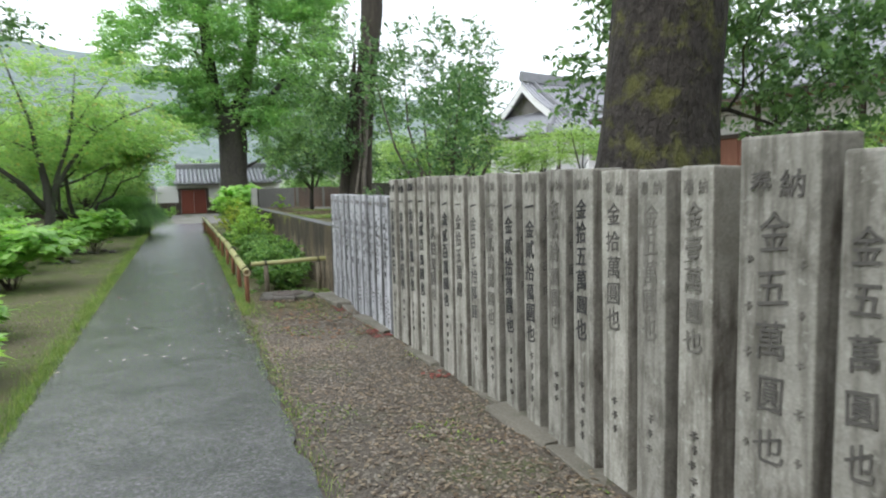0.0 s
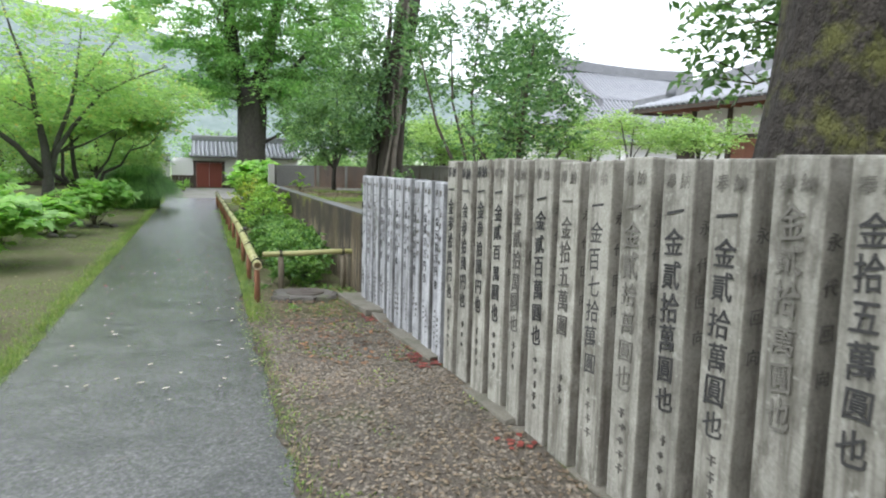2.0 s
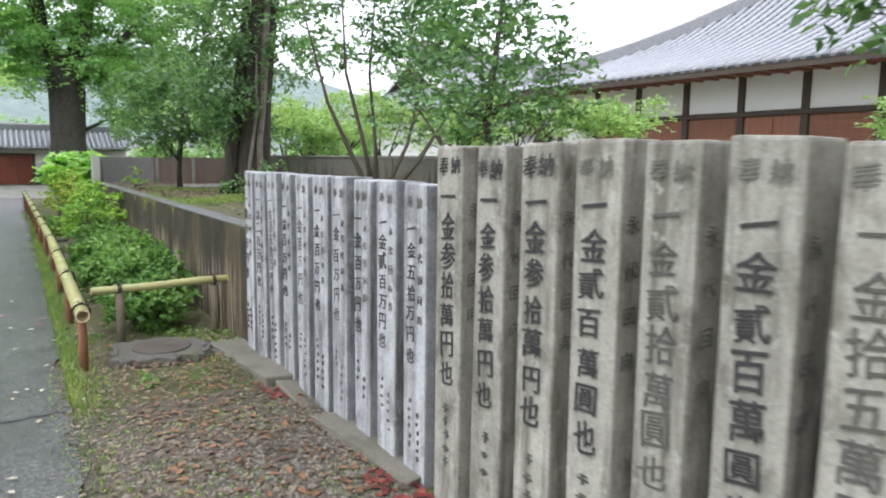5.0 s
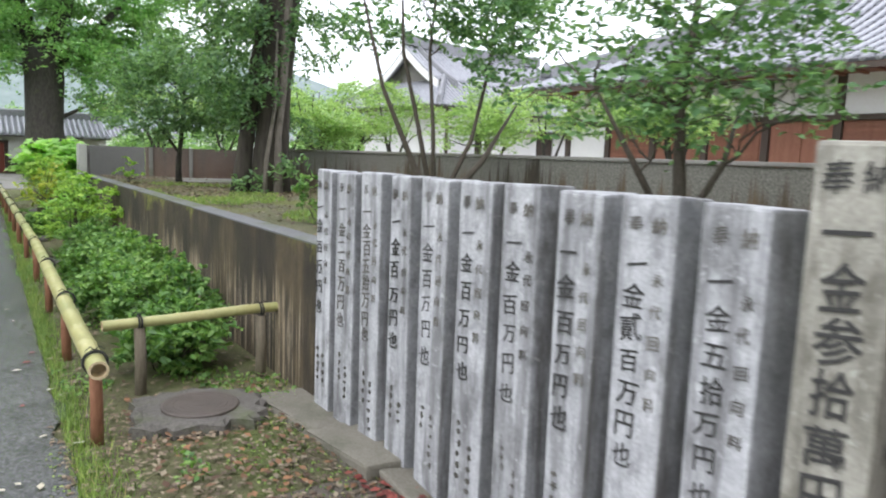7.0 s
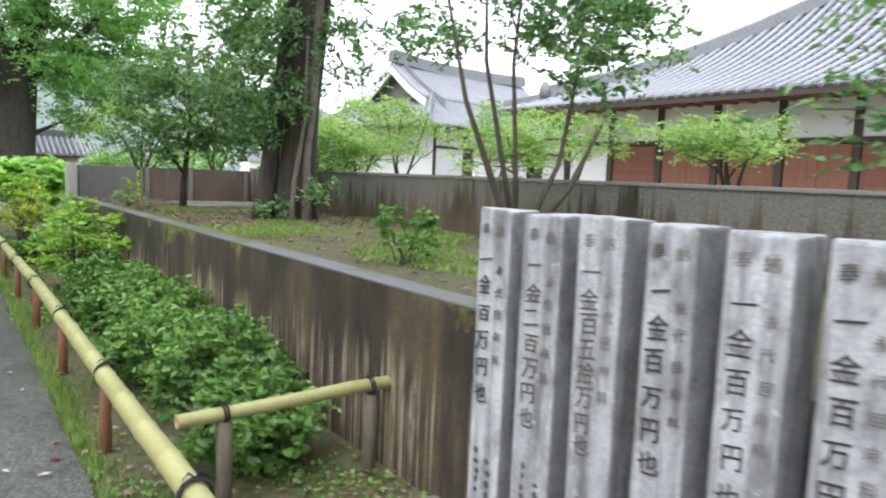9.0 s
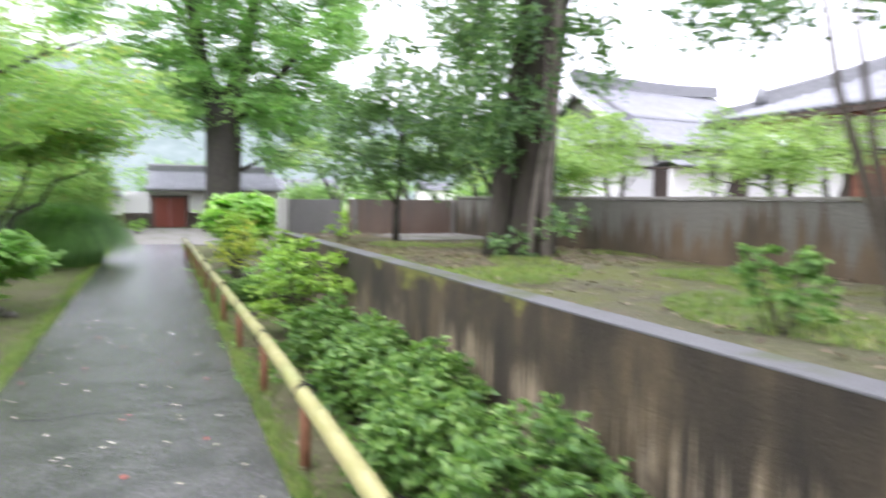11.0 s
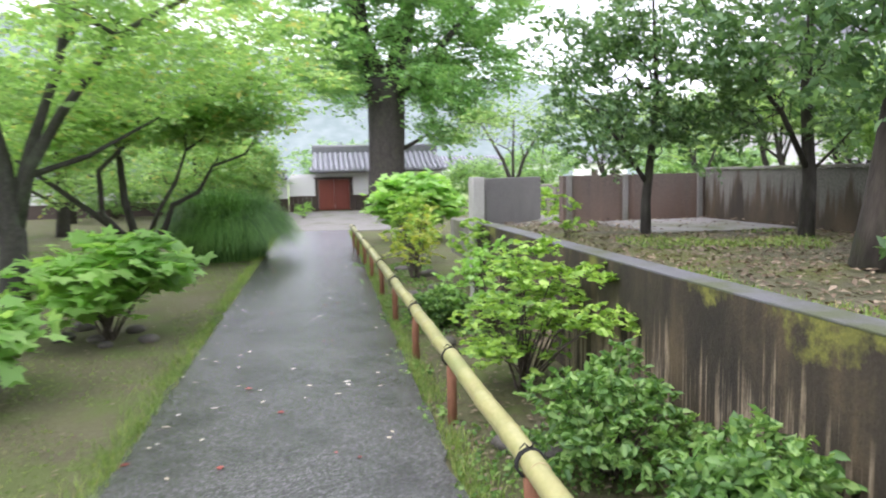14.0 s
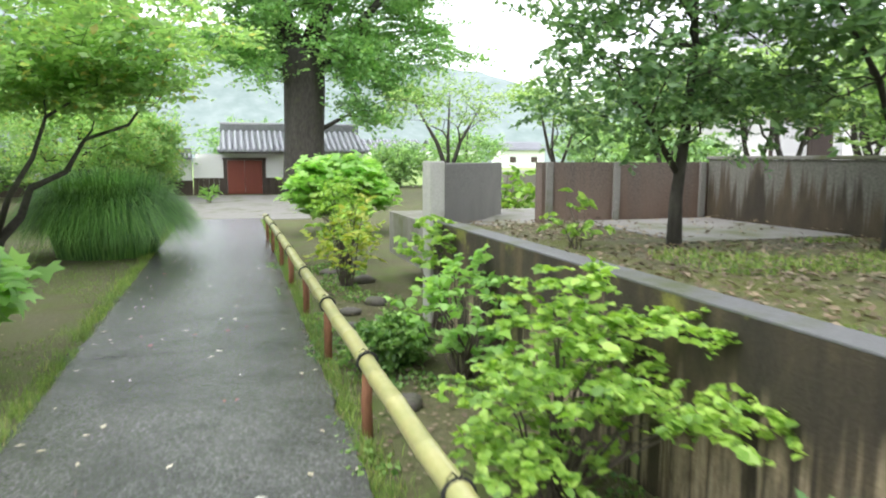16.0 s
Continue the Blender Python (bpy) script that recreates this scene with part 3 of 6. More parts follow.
setting("gravel", strip(-6, 8.3, 70, lambda y: right_edge(y) - 0.05, lambda y: 1.93, 0.017, -0.05, 0.02, 5), M_GRAVEL_BED, "reddish brown gravel bed between path and stone posts", "gravel")

path = bpy.data.objects["path"]
for y0, x0, x1, sd in ((13.85, -0.75, 0.72, 1), (8.35, -0.6, 0.62, 2), (3.35, -0.5, 0.1, 3), (19.2, -0.9, 0.2, 4)):
    bm = bmesh.new()
    prev = None
    for k in range(25):
        x = x0 + (x1 - x0) * k / 24
        yy = y0 + 0.09 * noise.noise(Vector((x * 3, sd, 0))) + 0.05 * noise.noise(Vector((x * 11, sd, 1)))
        w = 0.004 + 0.010 * abs(noise.noise(Vector((x * 7, sd, 5))))
        q = (bm.verts.new((x, yy - w, 0.0255)), bm.verts.new((x, yy + w, 0.0255)))
        if prev:
            bm.faces.new((prev[0], q[0], q[1], prev[1]))
        prev = q
    part("crack", bm, M_ROPE, path, "dark crack in the asphalt")

# raised terrace behind the retaining wall
WALL_X, WALL_TOP = 1.97, 0.95
bm = bmesh.new()
box(bm, 2.42, 5.02, -25, 9.38, -0.3, 0.84)
setting("terrace", bm, M_TERRACE, "raised temple ground of soil and moss", "ground")
bm = bmesh.new()
nx, ny = 26, 60
grid = [[bm.verts.new((2.16 + (5.02 - 2.16) * i / nx, 9.38 + (19.75 - 9.38) * j / ny, 0.885 + 0.03 * noise.noise(Vector((i * 0.35, j * 0.3, 2))) * (0 < i < nx))) for i in range(nx + 1)] for j in range(ny + 1)]
for j in range(ny):
    for i in range(nx):
        bm.faces.new((grid[j][i], grid[j][i + 1], grid[j + 1][i + 1], grid[j + 1][i]))
setting("terrace_bed", bm, M_TERRACE, "raised bed of bare soil, moss and fallen leaves", "ground")
bm = bmesh.new()
box(bm, 5.02, 70, -25, 24.0, -0.3, 0.84)
box(bm, 13.0, 70, 24.0, 52.0, -0.3, 0.84)
setting("temple_yard", bm, M_YARD, "raised temple yard of pale gravel behind the concrete wall", "ground")


def stained_concrete(name, tan, dark, top, moss, streak_scale=9.0, soft=0.09):
    """Concrete with a black water stain that runs down from the top in ragged tongues."""
    m, nt, nodes, links, b = node_mat(name)
    pos = nodes.new("ShaderNodeNewGeometry").outputs["Position"]
    sep = nodes.new("ShaderNodeSeparateXYZ")
    links.new(pos, sep.inputs[0])
    s = noise_tex(nodes, links, pos, streak_scale, 3, 0.7, (1, 1, 0.02))
    s1 = noise_tex(nodes, links, pos, streak_scale * 0.3, 3, 0.6, (1, 1, 0.06))
    s2 = noise_tex(nodes, links, pos, 1.1, 4, 0.6, (1, 1, 0.5))
    fine = noise_tex(nodes, links, pos, 55, 4, 0.7)

    def calc(op, a, c):
        n = nodes.new("ShaderNodeMath")
        n.operation = op
        for sock, v in zip(n.inputs, (a, c)):
            if isinstance(v, (int, float)):
                sock.default_value = v
            else:
                links.new(v, sock)
        return n.outputs[0]

    edge = calc("ADD", calc("ADD", calc("MULTIPLY", s, 1.3), calc("MULTIPLY", s1, 0.9)), calc("MULTIPLY", s2, 0.6))
    h = calc("SUBTRACT", sep.outputs[2], calc("SUBTRACT", top + 0.88, edge))
    mr = nodes.new("ShaderNodeMapRange")
    mr.inputs["From Min"].default_value, mr.inputs["From Max"].default_value = -soft, soft
    links.new(h, mr.inputs["Value"])
    r1 = ramp(nodes, [(0.35, tan[0]), (0.65, tan[1])])
    links.new(s2, r1.inputs[0])
    r2 = ramp(nodes, [(0.35, dark[0]), (0.65, dark[1])])
    links.new(fine, r2.inputs[0])
    col = mix_rgb(nodes, links, mr.outputs[0], r1.outputs[0], r2.outputs[0])
    mm = nodes.new("ShaderNodeMapRange")
    mm.inputs["From Min"].default_value, mm.inputs["From Max"].default_value, mm.inputs["To Max"].default_value = 0.0, 0.3, 0.8
    mo = calc("SUBTRACT", calc("MULTIPLY", noise_tex(nodes, links, pos, 2.6, 5, 0.65, (1, 1, 0.35)), 1.6), calc("SUBTRACT", top + 0.685, sep.outputs[2]))
    links.new(mo, mm.inputs["Value"])
    col = mix_rgb(nodes, links, mm.outputs[0], col, moss)
    g = ramp(nodes, [(0.3, (0.85, 0.85, 0.85)), (0.7, (1.12, 1.12, 1.12))])
    links.new(fine, g.inputs[0])
    col = mix_rgb(nodes, links, 1.0, col, g.outputs[0], "MULTIPLY")
    links.new(col, b.inputs["Base Color"])
    b.inputs["Roughness"].default_value = 0.85
    bp = nodes.new("ShaderNodeBump")
    bp.inputs["Strength"].default_value, bp.inputs["Distance"].default_value = 0.5, 0.01
    links.new(fine, bp.inputs["Height"])
    links.new(bp.outputs[0], b.inputs["Normal"])
    return m


def dripped_concrete(name, top):
    """Blackened concrete with pale streaks where water has run it clean, and a few clumps of moss under the edge."""
    m, nt, nodes, links, b = node_mat(name)
    pos = nodes.new("ShaderNodeNewGeometry").outputs["Position"]
    sep = nodes.new("ShaderNodeSeparateXYZ")
    links.new(pos, sep.inputs[0])

    def calc(op, *args):
        n = nodes.new("ShaderNodeMath")
        n.operation = op
        for sock, v in zip(n.inputs, args):
            if isinstance(v, (int, float)):
                sock.default_value = v
            else:
                links.new(v, sock)
        return n.outputs[0]

    def span(value, lo, hi, most=1.0):
        r = nodes.new("ShaderNodeMapRange")
        r.inputs["From Min"].default_value, r.inputs["From Max"].default_value, r.inputs["To Max"].default_value = lo, hi, most
        links.new(value, r.inputs["Value"])
        return r.outputs[0]

    depth = calc("SUBTRACT", top, sep.outputs[2])
    blotch = noise_tex(nodes, links, pos, 2.0, 5, 0.65, (1, 1, 0.55))
    fine = noise_tex(nodes, links, pos, 55, 4, 0.7)
    wide = noise_tex(nodes, links, pos, 5.0, 3, 0.6, (1, 1, 0.05))
    r1 = ramp(nodes, [(0.36, (0.014, 0.0112, 0.0078)), (0.5, (0.04, 0.031, 0.0185)), (0.64, (0.108, 0.08, 0.042))])
    links.new(calc("ADD", calc("MULTIPLY", blotch, 0.6), calc("MULTIPLY", wide, 0.4)), r1.inputs[0])
    col = r1.outputs[0]
    for scale, thin, lo, hi, first, k, tan in ((7, 0.03, 0.5, 0.66, 0.22, 0.6, (0.13, 0.092, 0.055)), (17, 0.012, 0.51, 0.58, 0.02, 0.9, (0.3, 0.24, 0.155)), (37, 0.02, 0.55, 0.62, 0.12, 0.8, (0.34, 0.285, 0.2))):
        s = noise_tex(nodes, links, pos, scale, 2, 0.55, (1, 1, thin))
        group = noise_tex(nodes, links, pos, 1.6, 2, 0.5, (1, 1, 0.08))
        begin = noise_tex(nodes, links, pos, scale * 0.55, 2, 0.6, (1, 1, 0.03))
        line = span(calc("ADD", s, calc("MULTIPLY", calc("SUBTRACT", group, 0.5), 0.45)), lo, hi)
        low = span(calc("SUBTRACT", depth, calc("ADD", first, calc("MULTIPLY", begin, 0.75))), -0.08, 0.1, k)
        worn = span(noise_tex(nodes, links, pos, 16, 4, 0.7, (1, 1, 0.25)), 0.3, 0.55)
        col = mix_rgb(nodes, links, calc("MULTIPLY", calc("MULTIPLY", line, low), worn), col, tan)
    clump = span(calc("SUBTRACT", calc("ADD", noise_tex(nodes, links, pos, 1.3, 2, 0.5), calc("MULTIPLY", noise_tex(nodes, links, pos, 7, 4, 0.7), 0.5)), calc("MULTIPLY", depth, 0.62)), 0.79, 0.9, 0.85)
    mr = ramp(nodes, [(0.3, (0.07, 0.075, 0.018)), (0.7, (0.21, 0.215, 0.04))])
    links.new(noise_tex(nodes, links, pos, 14, 4, 0.7), mr.inputs[0])
    col = mix_rgb(nodes, links, clump, col, mr.outputs[0])
    g = ramp(nodes, [(0.3, (0.8, 0.8, 0.8)), (0.7, (1.18, 1.18, 1.18))])
    links.new(fine, g.inputs[0])
    links.new(mix_rgb(nodes, links, 1.0, col, g.outputs[0], "MULTIPLY"), b.inputs["Base Color"])
    b.inputs["Roughness"].default_value = 0.8
    bp = nodes.new("ShaderNodeBump")
    bp.inputs["Strength"].default_value, bp.inputs["Distance"].default_value = 0.5, 0.01
    links.new(fine, bp.inputs["Height"])
    links.new(bp.outputs[0], b.inputs["Normal"])
    return m


M_RETAIN = dripped_concrete("dripped_retaining_concrete", WALL_TOP)
M_BACKWALL = stained_concrete("stained_boundary_concrete", ((0.028, 0.023, 0.015), (0.12, 0.088, 0.052)), ((0.1, 0.096, 0.08), (0.18, 0.175, 0.152)), 1.74, (0.10, 0.11, 0.05), 12.0, 0.1)
M_BACKDARK = stained_concrete("dark_boundary_concrete", ((0.13, 0.083, 0.06), (0.21, 0.145, 0.11)), ((0.075, 0.06, 0.052), (0.16, 0.135, 0.118)), 1.75, (0.10, 0.11, 0.05), 7.0, 0.45)

M_ENTRANCE = stained_concrete("grey_slab_concrete", ((0.14, 0.137, 0.125), (0.2, 0.195, 0.178)), ((0.12, 0.118, 0.107), (0.2, 0.196, 0.18)), 1.75, (0.12, 0.13, 0.08), 5.0)
wall = setting("retaining_wall", boxes((WALL_X, WALL_X + 0.2, 9.245, 19.62, -0.2, WALL_TOP - 0.012)), M_RETAIN, "concrete retaining wall streaked black and tan, mossy top", "wall")
bm = boxes((WALL_X - 0.003, WALL_X + 0.17, 9.247, 19.62, WALL_TOP - 0.014, WALL_TOP), bevel=0.006)
part("coping", bm, M_COPING, wall, "dark grey concrete coping with moss")
setting("fence_backing_wall", boxes((2.22, 2.42, -25, 9.32, -0.2, 0.88)), M_RETAIN, "dark retaining wall behind the stone posts", "wall")

BACK_X = 5.02
wall = setting("boundary_wall", boxes((BACK_X, BACK_X + 0.16, -12, 19.78, 0.5, 1.50)), M_BACKWALL, "grey stained concrete boundary wall on the terrace", "wall")
part("coping", boxes((BACK_X - 0.02, BACK_X + 0.18, -12, 19.8, 1.502, 1.535), bevel=0.008), M_CAP, wall)
wall = setting("boundary_wall_end", boxes((3.12, BACK_X + 0.16, 19.8, 19.95, 0.4, 1.47)), M_BACKDARK, "dark brown stained concrete wall closing the terrace", "wall")
for x in (3.19, 3.93, 4.95):
    part("pilaster", boxes((x - 0.035, x + 0.035, 19.765, 19.797, 0.5, 1.475), bevel=0.006), M_CAP, wall, "pale concrete pilaster")
# slanting wall beside the opening
sw = setting("entrance_wall", boxes((0.16, 2.35, -0.09, 0.09, -0.2, 1.46), bevel=0.01), M_ENTRANCE, "grey weathered concrete wall slab beside the opening", "wall")
sw.matrix_basis = pose(1.99, 19.78, 0, 0, 0, 54)
gp = setting("entrance_pillar", boxes((-0.06, 0.08, -0.13, 0.13, -0.2, 1.48), bevel=0.012), M_CAP, "pale concrete pillar at the end of the retaining wall", "pillar")
gp.data.materials[0] = M_PALE
gp.matrix_basis = pose(2.0, 19.76, 0, 0, 0, 0)
setting("landing", boxes((2.2, 5.0, 19.96, 22.4, 0.3, 0.83)), M_CAP, "pale concrete landing at the opening", "pavement")

setting("terrace_paving", boxes((3.45, 5.0, 17.95, 19.74, 0.7, 0.9), bevel=0.01), M_CAP, "pale wet concrete paving in the terrace corner", "pavement")

# ---- the stone post fence ----
FENCE_X, PITCH = 1.925, 0.277
LOW = ["一金百万円也", "一金二百万円也", "一金百五拾万円也", "一金百万円也", "一金百万円也", "一金百万円也", "一金百万円也", "一金百万円也", "一金貳百万円也", "一金五拾万円也"]
TALL = ["一金参拾萬円也", "一金参拾萬円也", "一金参拾萬円也", "一金貳百萬圓也", "一金貳拾萬圓也", "一金貳百萬圓也", "一金拾五萬圓", "一金百七拾萬圓",
        "一金貳拾萬圓也", "一金貳拾萬圓也", "一金貳拾萬圓也", "金貳拾萬圓也", "金拾五萬圓也", "金拾萬圓也", "金五萬圓也", "金壹萬圓也"]


GLYPHS = {}


def glyph(ch, size, bold):
    """One carved character as a mesh in the plane y-z, facing -x, centred on the origin."""
    key = (ch, size, bold)
    if key not in GLYPHS:
        cu = bpy.data.curves.new("glyph", "FONT")
        cu.body, cu.size, cu.align_x, cu.align_y = ch, size, "CENTER", "CENTER"
        cu.offset, cu.extrude, cu.resolution_u = bold, 0.0012, 2
        ob = new("glyph", cu)
        me = bpy.data.meshes.new_from_object(ob)
        me.transform(pose(0, 0, 0, 90, 0, -90))
        slant = Matrix.Identity(4)
        slant[2][1] = -0.11
        me.transform(slant)
        bpy.data.objects.remove(ob)
        bpy.data.curves.remove(cu)
        GLYPHS[key] = me
    return GLYPHS[key]


INKED = {}


def inked(ch, size, bold, ink):
    key = (ch, size, bold, ink.name)
    if key not in INKED:
        me = glyph(ch, size, bold).copy()
        me.materials.clear()
        me.materials.append(ink)
        INKED[key] = me
    return INKED[key]


# Darker copies of both granites: stains plus the shade of the gaps, as colour.
M_GRANITE_SHADED = granite("shaded_stained_granite", (0.2, 0.187, 0.155), (0.36, 0.34, 0.295), (0.07, 0.055, 0.04), 0.8, (0.3, 0.3, 0.25))
M_GRANITE_NEW_SHADED = granite("shaded_grey_granite", (0.17, 0.175, 0.18), (0.32, 0.325, 0.335), (0.075, 0.07, 0.062), 0.8, (0.36, 0.36, 0.35))


def stone_post(y_far, width, height, depth, material, rng, label, group):
    t = thing("stone_post", (FENCE_X, y_far - width / 2, 0), label, "stone post", group)
    bm = bmesh.new()
    box(bm, 0, depth, -width / 2, width / 2, -0.1, height, bevel=0.011, jitter=0.007, rng=rng)
    bm.normal_update()
    # Faces towards the neighbouring posts take the granite with painted-in shade.
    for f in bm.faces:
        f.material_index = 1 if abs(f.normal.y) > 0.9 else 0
    part("shaft", bm, material, t).data.materials.append(M_GRANITE_SHADED if material == M_GRANITE else M_GRANITE_NEW_SHADED)
    return t


hand = random.Random(12)


def inscribe(t, text, top, size, pitch, ink, y=0.0, bold=0.0):
    """A column of characters read downwards from top."""
    for k, ch in enumerate(text):
        o = part("character", inked(ch, size, bold, ink), None, t)
        o.location = (-0.0045, y + hand.uniform(-0.004, 0.004), top - pitch * (k + 0.5 + hand.uniform(-0.05, 0.05)))
        o.rotation_euler = (radians(hand.uniform(-4, 4)), 0, 0)
        o.scale = (1, hand.uniform(0.84, 1.0), hand.uniform(0.86, 1.06))


rng = random.Random(3)
for k, text in enumerate(LOW):
    h = 1.385 + rng.uniform(-0.008, 0.008)
    t = stone_post(9.235 - PITCH * k, 0.192, h, 0.165, M_GRANITE_NEW, rng, "short pale granite donor post with black carved characters", "short stone posts")
    inscribe(t, "奉", h - 0.055, 0.056, 0.06, M_INK_FADED, 0.042)
    inscribe(t, "納", h - 0.055, 0.056, 0.06, M_INK_GHOST, -0.042)
    inscribe(t, text, h - 0.155, 0.086, 0.8 / (len(text) + 1.2), M_INK_FADED if k in (1, 2) else M_INK, 0.03, 0.0006)
    inscribe(t, "永代回向料", h - 0.2, 0.046, 0.09, M_INK_GHOST if k % 3 else M_INK_FADED, -0.05, 0.0)
    for col, x in ((0, 0.035), (1, -0.035)):
        z = 0.40 - 0.06 * col + rng.uniform(-0.03, 0.03)
        for j in range(rng.randint(3, 6)):
            w, hh = rng.uniform(0.008, 0.016), rng.uniform(0.006, 0.014)
            bm = boxes((-0.0045, 0.002, -w, w, -0.002, 0.002), (-0.0047, 0.002, -0.002, 0.002, -hh, hh), (-0.0044, 0.002, -w * 0.8, w * 0.5, hh * 0.7, hh * 0.95))
            o = part("small_character", bm, M_INK_FADED, t)
            o.location = (-0.002, x + rng.uniform(-0.006, 0.006), z)
            z -= rng.uniform(0.034, 0.05)
for k, text in enumerate(TALL):
    h = 1.545 + rng.uniform(-0.01, 0.012) - (0.0 if k < 14 else 0.01)
    t = stone_post(6.467 - PITCH * k, 0.195 + rng.uniform(-0.006, 0.006), h, 0.175, M_GRANITE, rng, "tall weathered granite donor post with carved characters", "tall stone posts")
    ink = M_INK_GHOST if k in (8, 11, 14, 15) else M_INK_FADED if k in (4, 6, 13) else M_INK
    lead = (0.083, M_INK, 0.045) if k < 3 else (0.068, M_INK_GHOST, 0.042)
    inscribe(t, "奉", h - 0.045, lead[0], 0.085, lead[1], lead[2])
    inscribe(t, "納", h - 0.045, lead[0], 0.085, lead[1], -lead[2])
    inscribe(t, text, h - 0.15, 0.118, 0.87 / max(7, len(text)), ink, 0.006, 0.001 if ink == M_INK else 0.0004)
    if k < 12:
        for j, ch in enumerate("永代回向"):
            o = part("character", inked(ch, 0.06, 0.0, M_INK_FADED), None, t)
            o.location, o.rotation_euler = (0.05, -0.1065, h - 0.26 - 0.14 * j), (0, 0, math.pi / 2)
    z = 0.44 + rng.uniform(-0.03, 0.03)
    for j in range(rng.randint(3, 5)):
        w, hh = rng.uniform(0.014, 0.024), rng.uniform(0.012, 0.022)
        bm = boxes((-0.0045, 0.002, -w, w, -0.003, 0.003), (-0.0047, 0.002, -0.003, 0.003, -hh, hh), (-0.0044, 0.002, -w * 0.8, w * 0.5, hh * 0.7, hh * 0.95))
        o = part("small_character", bm, M_INK_FADED, t)
        o.location = (-0.002, rng.uniform(-0.01, 0.01), z)
        z -= rng.uniform(0.055, 0.075)
t = stone_post(1.99, 0.34, 1.64, 0.2, M_GRANITE, rng, "broad weathered granite donor post, taller than its neighbours", "tall stone posts")
inscribe(t, "奉", 1.52, 0.11, 0.12, M_INK_FADED, 0.07, 0.001)
inscribe(t, "納", 1.52, 0.11, 0.12, M_INK_FADED, -0.07, 0.001)
inscribe(t, "金五萬圓也", 1.38, 0.15, 0.19, M_INK_FADED, 0.01, 0.0003)
for q, y in enumerate((0.115, -0.115)):
    for j in range(5):
        w, hh = rng.uniform(0.012, 0.02), rng.uniform(0.012, 0.02)
        o = part("small_character", boxes((-0.0045, 0.002, -w, w, -0.003, 0.003), (-0.0047, 0.002, -0.003, 0.003, -hh, hh), (-0.0044, 0.002, -w * 0.8, w * 0.5, hh * 0.7, hh * 0.95)), M_INK_GHOST, t)
        o.location = (-0.002, y, 1.2 - 0.17 * j)
y = 1.575
for k in range(9):
    t = stone_post(y, 0.2 + 0.05 * (k % 2), 1.58 + 0.02 * (k % 3), 0.18, M_GRANITE, rng, "tall weathered granite donor post with carved characters", "tall stone posts")
    inscribe(t, "金五萬圓也", 1.36, 0.13, 0.17, M_INK_FADED, 0.0, 0.001)
    y -= 0.29 + 0.04 * (k % 2)

# kerb stones under the posts
y, k = 9.55, 0
while y > 0.4:
    ln = rng.uniform(0.55, 1.0)
    bm = bmesh.new()
    x0 = 1.74 if y > 8.6 else 1.80 if y > 6.9 else 1.87 if y > 4.2 else 1.84
    top = 0.042 if y > 8.6 else 0.028 if y > 6.9 else 0.022
    box(bm, x0 + rng.uniform(-0.03, 0.03), 2.2, y - ln + 0.012, y, -0.1, top + rng.uniform(-0.01, 0.01), bevel=0.02, jitter=0.05, rng=rng)
    o = part("kerb_stone", bm, M_STONE, None)
    tagged(o, "flat worn kerb stone at the foot of the posts", "kerb stone", "kerb stones")
    y -= ln


# ---- bamboo rail ----
def bamboo(parent, a, b, r, name="rail", seg=0.42, seed=0):
    """A bamboo culm with swollen nodes and a hollow cut end."""
    rg = random.Random(seed)
    a, b = Vector(a), Vector(b)
    length = (b - a).length
    n = max(2, round(length / seg))
    pts, radii = [a], [r * 0.98]
    for k in range(1, n):
        s = k / n + rg.uniform(-0.01, 0.01)
        wob = Vector((0, 0, rg.uniform(-0.008, 0.008)))
        for ds, f in ((-0.018, 0.99), (-0.005, 1.055), (0.005, 1.055), (0.018, 0.99)):
            pts.append(a.lerp(b, s + ds / length) + wob)
            radii.append(r * f)
    pts.append(b)
    radii.append(r * 0.94)
    bm = bmesh.new()
    tube(bm, pts, radii, 14, cap=False)
    ob = part(name, bm, M_BAMBOO, parent, "yellowing green bamboo rail", smooth=True)
    d = (b - a).normalized()
    for p, s, e in ((a, 1, "cut_end"), (b, -1, "cut_end")):
        bm = bmesh.new()
        side = d.orthogonal().normalized()
        up = d.cross(side)
        rr = [[bm.verts.new(p + d * (s * dd) + (side * math.cos(2 * math.pi * q / 14) + up * math.sin(2 * math.pi * q / 14)) * (r * f)) for q in range(14)] for f, dd in ((0.98, -0.002), (0.76, -0.003), (0.74, 0.09))]
        for u, v in zip(rr, rr[1:]):
            for q in range(14):
                bm.faces.new((u[q], u[(q + 1) % 14], v[(q + 1) % 14], v[q]))
        bm.faces.new(rr[-1])
        part(e, bm, M_BAMBOO_CUT, ob, "pale hollow cut end")
    return ob


def lashing(parent, at, axis, r):
    bm = bmesh.new()
    for k in (-0.008, 0.008):
        c = Vector(at) + Vector(axis) * k
        side = Vector(axis).orthogonal().normalized()
        up = Vector(axis).cross(side)
        pts = [c + (side * math.cos(2 * math.pi * q / 12) + up * math.sin(2 * math.pi * q / 12)) * (r + 0.006) for q in range(13)]
        tube(bm, pts, [0.006] * 13, 5, cap=False)
    c = Vector(at) + Vector((0, 0, r + 0.008))
    for s in (-1, 1):
        tube(bm, [c, c + Vector((0.02 * s, 0.008, 0.018)), c + Vector((0.045 * s, -0.004, 0.002))], [0.004, 0.004, 0.002], 4)
    part("lashing", bm, M_ROPE, parent, "black twine lashing", smooth=True)


def rail_x(y):
    return 0.79 + 0.10 * (1 - math.exp(-(y - 9.1) / 3.5))


